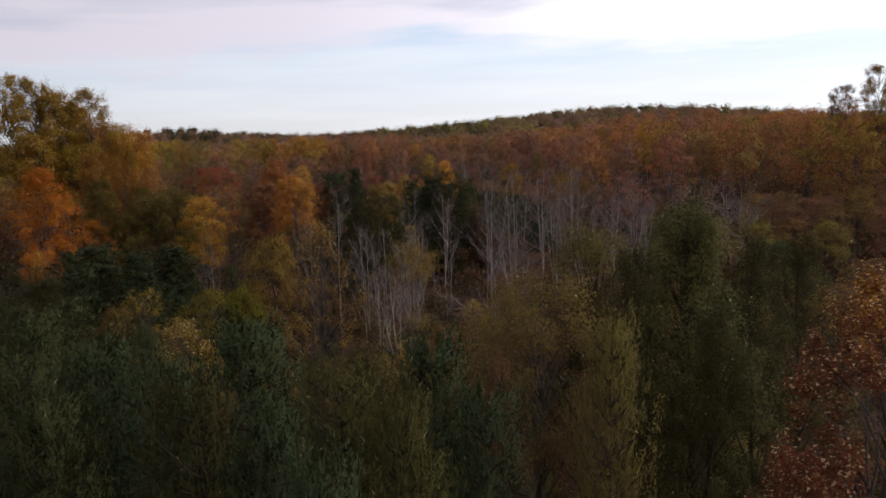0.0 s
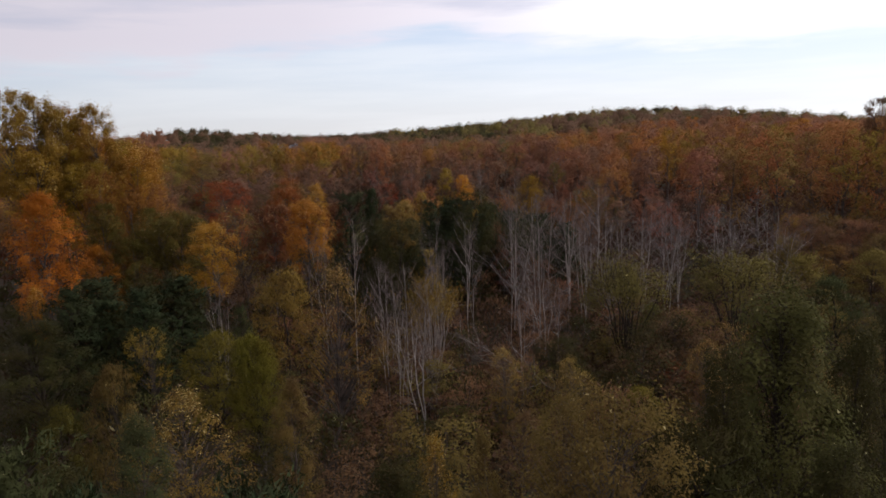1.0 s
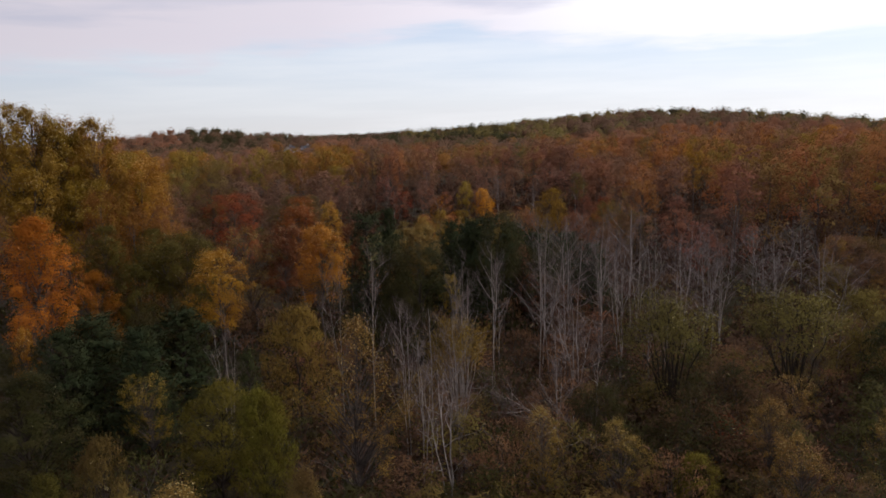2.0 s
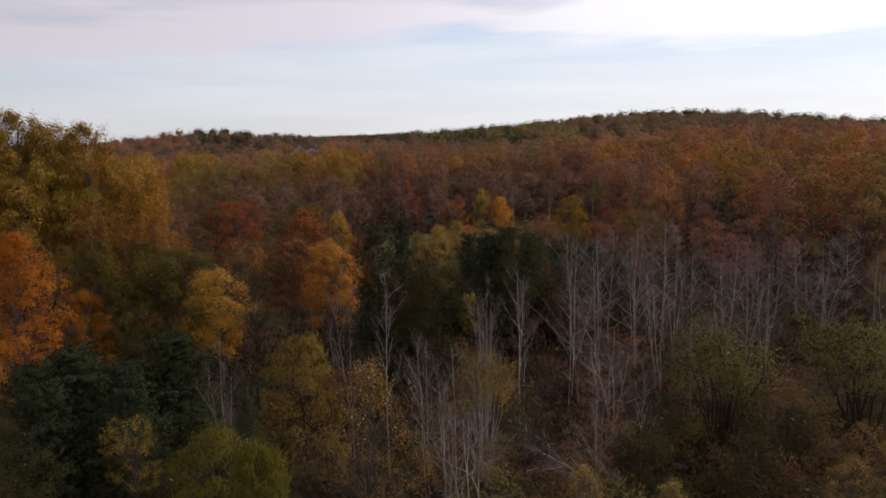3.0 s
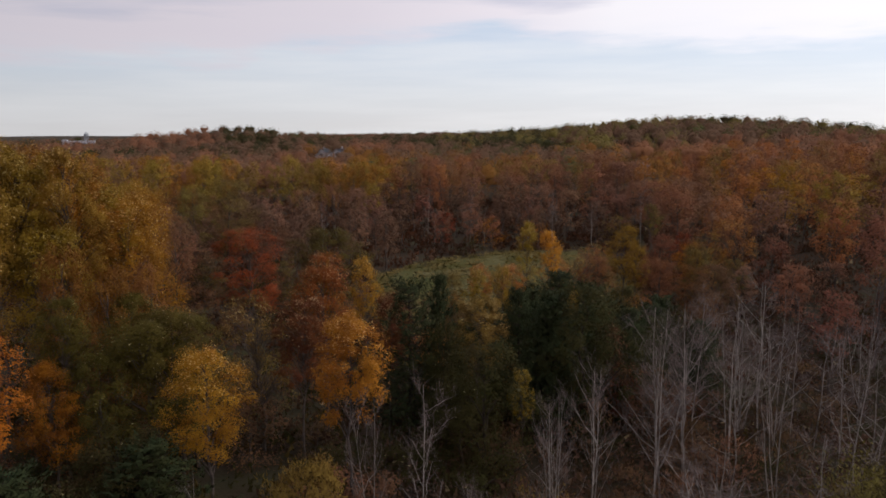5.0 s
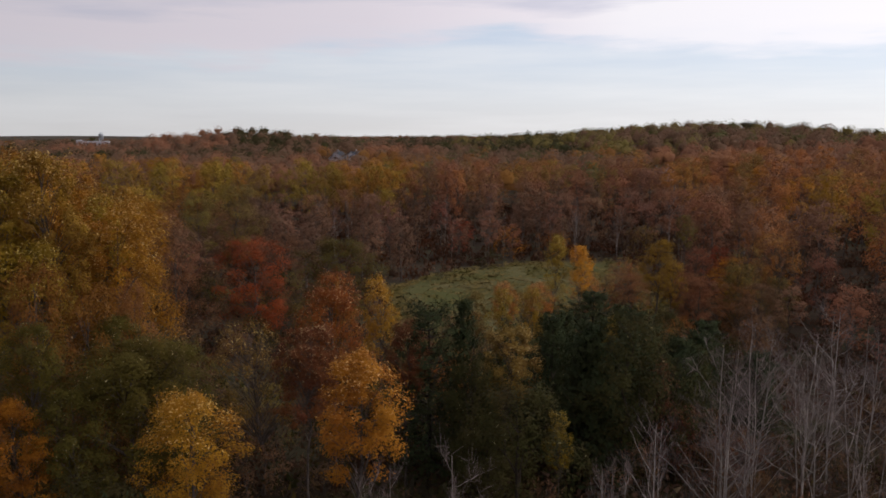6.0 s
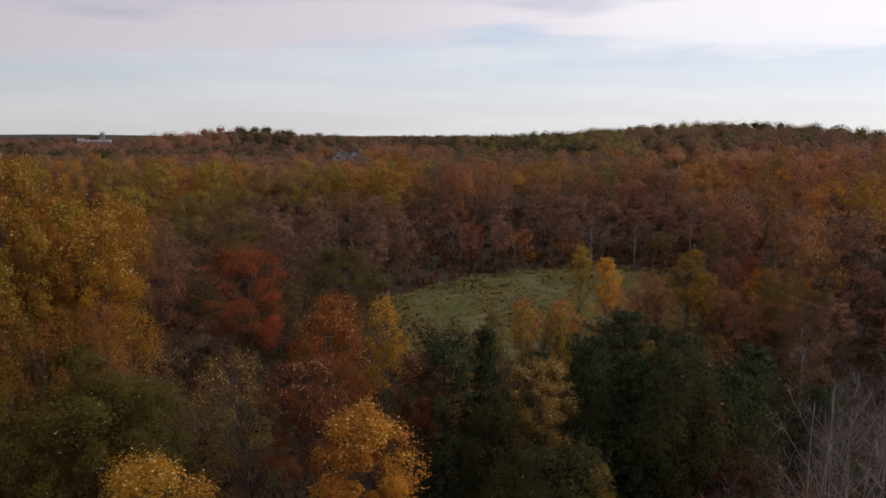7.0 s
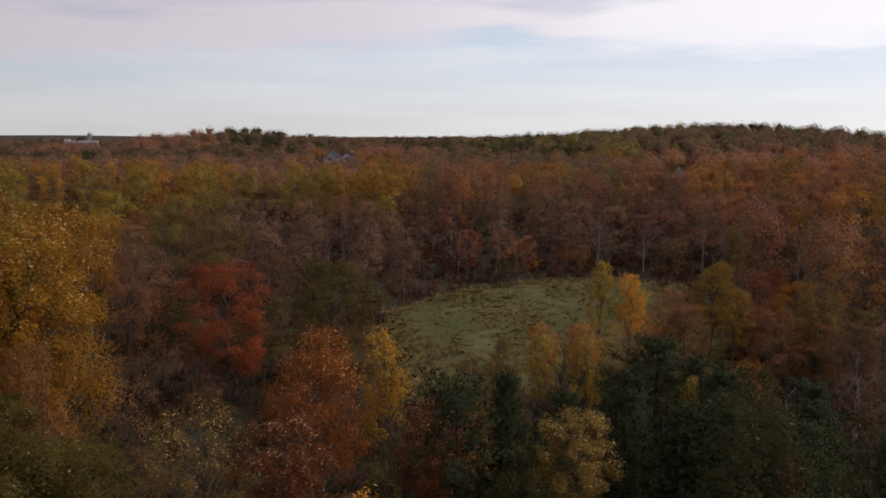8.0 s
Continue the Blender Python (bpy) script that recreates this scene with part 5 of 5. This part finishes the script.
# ---- meadow grass ----
def meadow_grass():
    rng = np.random.default_rng(3)
    x, y = rng.uniform(-40, 30, 120000), rng.uniform(112, 218, 120000)
    keep = in_meadow(x, y) > -0.4 + rng.normal(0, 0.4, len(x))
    x, y = x[keep], y[keep]
    tuft = np.sin(x * 0.9 + 2 * np.sin(y * 0.5)) * np.cos(y * 0.7) + 0.6 * np.sin(x * 0.27 + y * 0.13) + rng.normal(0, 0.6, len(x))
    k = tuft > -0.2
    x, y, tuft = x[k], y[k], tuft[k]
    n = len(x)
    size = rng.uniform(0.45, 0.9, n) * (1 + 0.35 * np.clip(tuft, 0, 1.5))
    c = np.stack([x, y, land(x, y) + 0.32 + 0.12 * size], 1)
    nrm = np.stack([rng.normal(0, 0.3, n), rng.normal(0, 0.3, n), np.ones(n)], 1)
    along = rng.normal(0, 1.0, (n, 3))
    v, f = leaves(rng, c, nrm, size, 0.5, along, 3)
    soft = np.repeat(np.array([0, 0, 1.0]) + rng.normal(0, 0.22, (n, 3)), 3, 0)
    soft /= np.linalg.norm(soft, axis=1)[:, None]
    ob = new("meadow_grass", quick_mesh("meadow_grass", v, f, True, soft))
    ob.data.materials.append(leaf_mat("grass_straw", (0.098, 0.084, 0.036), (0.056, 0.056, 0.017), (0.05, 0.045, 0.02), 0.16, 0.15, glints=0.0))
    tagged(ob, "straw and green grass tufts across the clearing", "grass", kind="stuff")


meadow_grass()


# ---- far buildings ----
def part(name, bm, material, parent, label=""):
    me = bpy.data.meshes.new(name)
    bm.to_mesh(me)
    bm.free()
    me.materials.append(material)
    ob = new(name, me)
    ob.parent = parent
    if label:
        tagged(ob, label)
    return ob


def block(x0, x1, y0, y1, z0, z1, edge=0.04):
    bm = bmesh.new()
    bmesh.ops.create_cube(bm, size=1.0, matrix=Matrix.Translation(((x0 + x1) / 2, (y0 + y1) / 2, (z0 + z1) / 2)) @ Matrix.Diagonal((x1 - x0, y1 - y0, z1 - z0, 1)))
    bmesh.ops.bevel(bm, geom=bm.edges[:], offset=edge, segments=1, affect="EDGES")
    return bm


def gable(w, d, z0, z1, over=0.5, thick=0.25):
    """A pitched roof with its ridge along x, open underneath."""
    bm = bmesh.new()
    x, y = w / 2 + over, d / 2 + over
    for s in (1, -1):
        outer = [bm.verts.new(p) for p in ((-x, s * y, z0), (x, s * y, z0), (x, 0, z1), (-x, 0, z1))]
        bm.faces.new(outer if s < 0 else outer[::-1])
    bmesh.ops.solidify(bm, geom=bm.faces[:], thickness=thick)
    return bm


def gable_wall(w, d, z0, z1, z2):
    """Four walls with pointed ends."""
    bm = bmesh.new()
    x, y = w / 2, d / 2
    lo = [bm.verts.new(p) for p in ((-x, -y, z0), (x, -y, z0), (x, y, z0), (-x, y, z0))]
    hi = [bm.verts.new(p) for p in ((-x, -y, z1), (x, -y, z1), (x, y, z1), (-x, y, z1))]
    ra, rb = bm.verts.new((-x, 0, z2)), bm.verts.new((x, 0, z2))
    bm.faces.new((lo[0], lo[1], hi[1], hi[0]))
    bm.faces.new((lo[2], lo[3], hi[3], hi[2]))
    bm.faces.new((lo[1], lo[2], hi[2], rb, hi[1]))
    bm.faces.new((lo[3], lo[0], hi[0], ra, hi[3]))
    bm.faces.new((hi[0], hi[1], rb, ra))
    bm.faces.new((hi[2], hi[3], ra, rb))
    bm.faces.new(lo[::-1])
    bmesh.ops.recalc_face_normals(bm, faces=bm.faces[:])
    return bm


SIDING_WHITE = plain_mat("siding_white", (0.56, 0.54, 0.57), (0.46, 0.45, 0.48), 0.6, 0.7)
SIDING_GREY = plain_mat("siding_grey", (0.26, 0.28, 0.31), (0.20, 0.22, 0.25), 0.6, 0.7)
SHINGLE = plain_mat("shingle_slate", (0.10, 0.115, 0.14), (0.075, 0.085, 0.105), 1.5, 0.9, 0.3)
GLASS = plain_mat("window_dark", (0.03, 0.035, 0.04), (0.045, 0.05, 0.06), 0.8, 0.15)
STEEL = plain_mat("steel_painted", (0.42, 0.44, 0.47), (0.34, 0.36, 0.39), 0.8, 0.5)


def house(x, y, w, d, h, ridge, turn, wall_mat, label):
    ob = new("house")
    ob.matrix_world = pose(x, y, float(land(x, y)) - 0.1, 0, 0, turn)
    tagged(ob, label, "house", "far houses")
    wall = part("wall", gable_wall(w, d, -1.0, h, h + ridge - 0.1), wall_mat, ob)
    part("roof", gable(w, d, h - 0.1, h + ridge + 0.15), SHINGLE, ob, "slate-grey shingle roof")
    part("chimney", block(w * 0.2, w * 0.2 + 0.8, 0.4, 1.2, h, h + ridge + 1.0), wall_mat, ob)
    for s in (-1, 1):
        for k in range(3):
            for z in (1.0, 3.8):
                cx = (k - 1) * w * 0.3
                part("window", block(cx - 0.55, cx + 0.55, s * (d / 2) - 0.06, s * (d / 2) + 0.06, z, z + 1.4, 0.02), GLASS, wall)
        part("window", block(s * (w / 2) - 0.06, s * (w / 2) + 0.06, -0.6, 0.6, 3.8, 5.2, 0.02), GLASS, wall)


house(74.5, 455, 7, 6, 5.4, 2.2, 62, SIDING_WHITE, "white two-storey house with slate roof among trees")
house(66.5, 459, 11, 8, 4.6, 2.6, -8, SIDING_GREY, "grey house with bluish slate roof among trees")
house(-114, 512, 10, 8, 5.4, 2.8, 80, SIDING_WHITE, "white gabled house half hidden by trees")
house(-104, 516, 11, 8, 5.0, 2.8, 70, SIDING_WHITE, "white house with dark roof half hidden by trees")
house(-94, 519, 11, 8, 4.8, 2.6, 12, SIDING_GREY, "grey house with dark roof half hidden by trees")


def long_building(x, y):
    ob = new("school_building")
    ob.matrix_world = pose(x, y, float(land(x, y)), 0, 0, 25)
    tagged(ob, "long white flat-roofed building far off among woods", "building")
    wall = part("wall", block(-13, 13, -8, 8, -1, 8.4, 0.1), SIDING_WHITE, ob)
    part("roof", block(-13.4, 13.4, -8.4, 8.4, 8.4, 9.0, 0.08), STEEL, ob, "grey flat roof")
    part("stair_tower", block(-18, -13, -6, 6, -1, 10.2, 0.1), SIDING_WHITE, ob)
    for k in range(7):
        for z in (1.4, 5.0):
            cx = -10.5 + k * 3.5
            part("window", block(cx - 1.0, cx + 1.0, -8.08, -7.9, z, z + 1.8, 0.02), GLASS, wall)


long_building(-437, 812)


def water_tower(x, y, top):
    z = float(land(x, y))
    ob = new("water_tower")
    ob.matrix_world = pose(x, y, z)
    tagged(ob, "pale steel water tower above distant woods", "tower")
    h = top - z
    for k in range(4):
        a = math.pi / 4 + k * math.pi / 2
        bm = bmesh.new()
        bmesh.ops.create_cone(bm, cap_ends=True, segments=8, radius1=0.5, radius2=0.35, depth=h - 3, matrix=Matrix.Translation((2.0 * math.cos(a), 2.0 * math.sin(a), (h - 3) / 2)))
        part("leg", bm, STEEL, ob)
    bm = bmesh.new()
    bmesh.ops.create_cone(bm, cap_ends=True, segments=20, radius1=2.6, radius2=2.6, depth=2.6, matrix=Matrix.Translation((0, 0, h - 2.4)))
    bmesh.ops.bevel(bm, geom=bm.edges[:], offset=0.3, segments=2, affect="EDGES")
    part("tank", bm, STEEL, ob)
    bm = bmesh.new()
    bmesh.ops.create_cone(bm, cap_ends=True, segments=20, radius1=2.9, radius2=0.3, depth=1.2, matrix=Matrix.Translation((0, 0, h)))
    part("tank_roof", bm, STEEL, ob)


water_tower(-452, 850, 24.0)
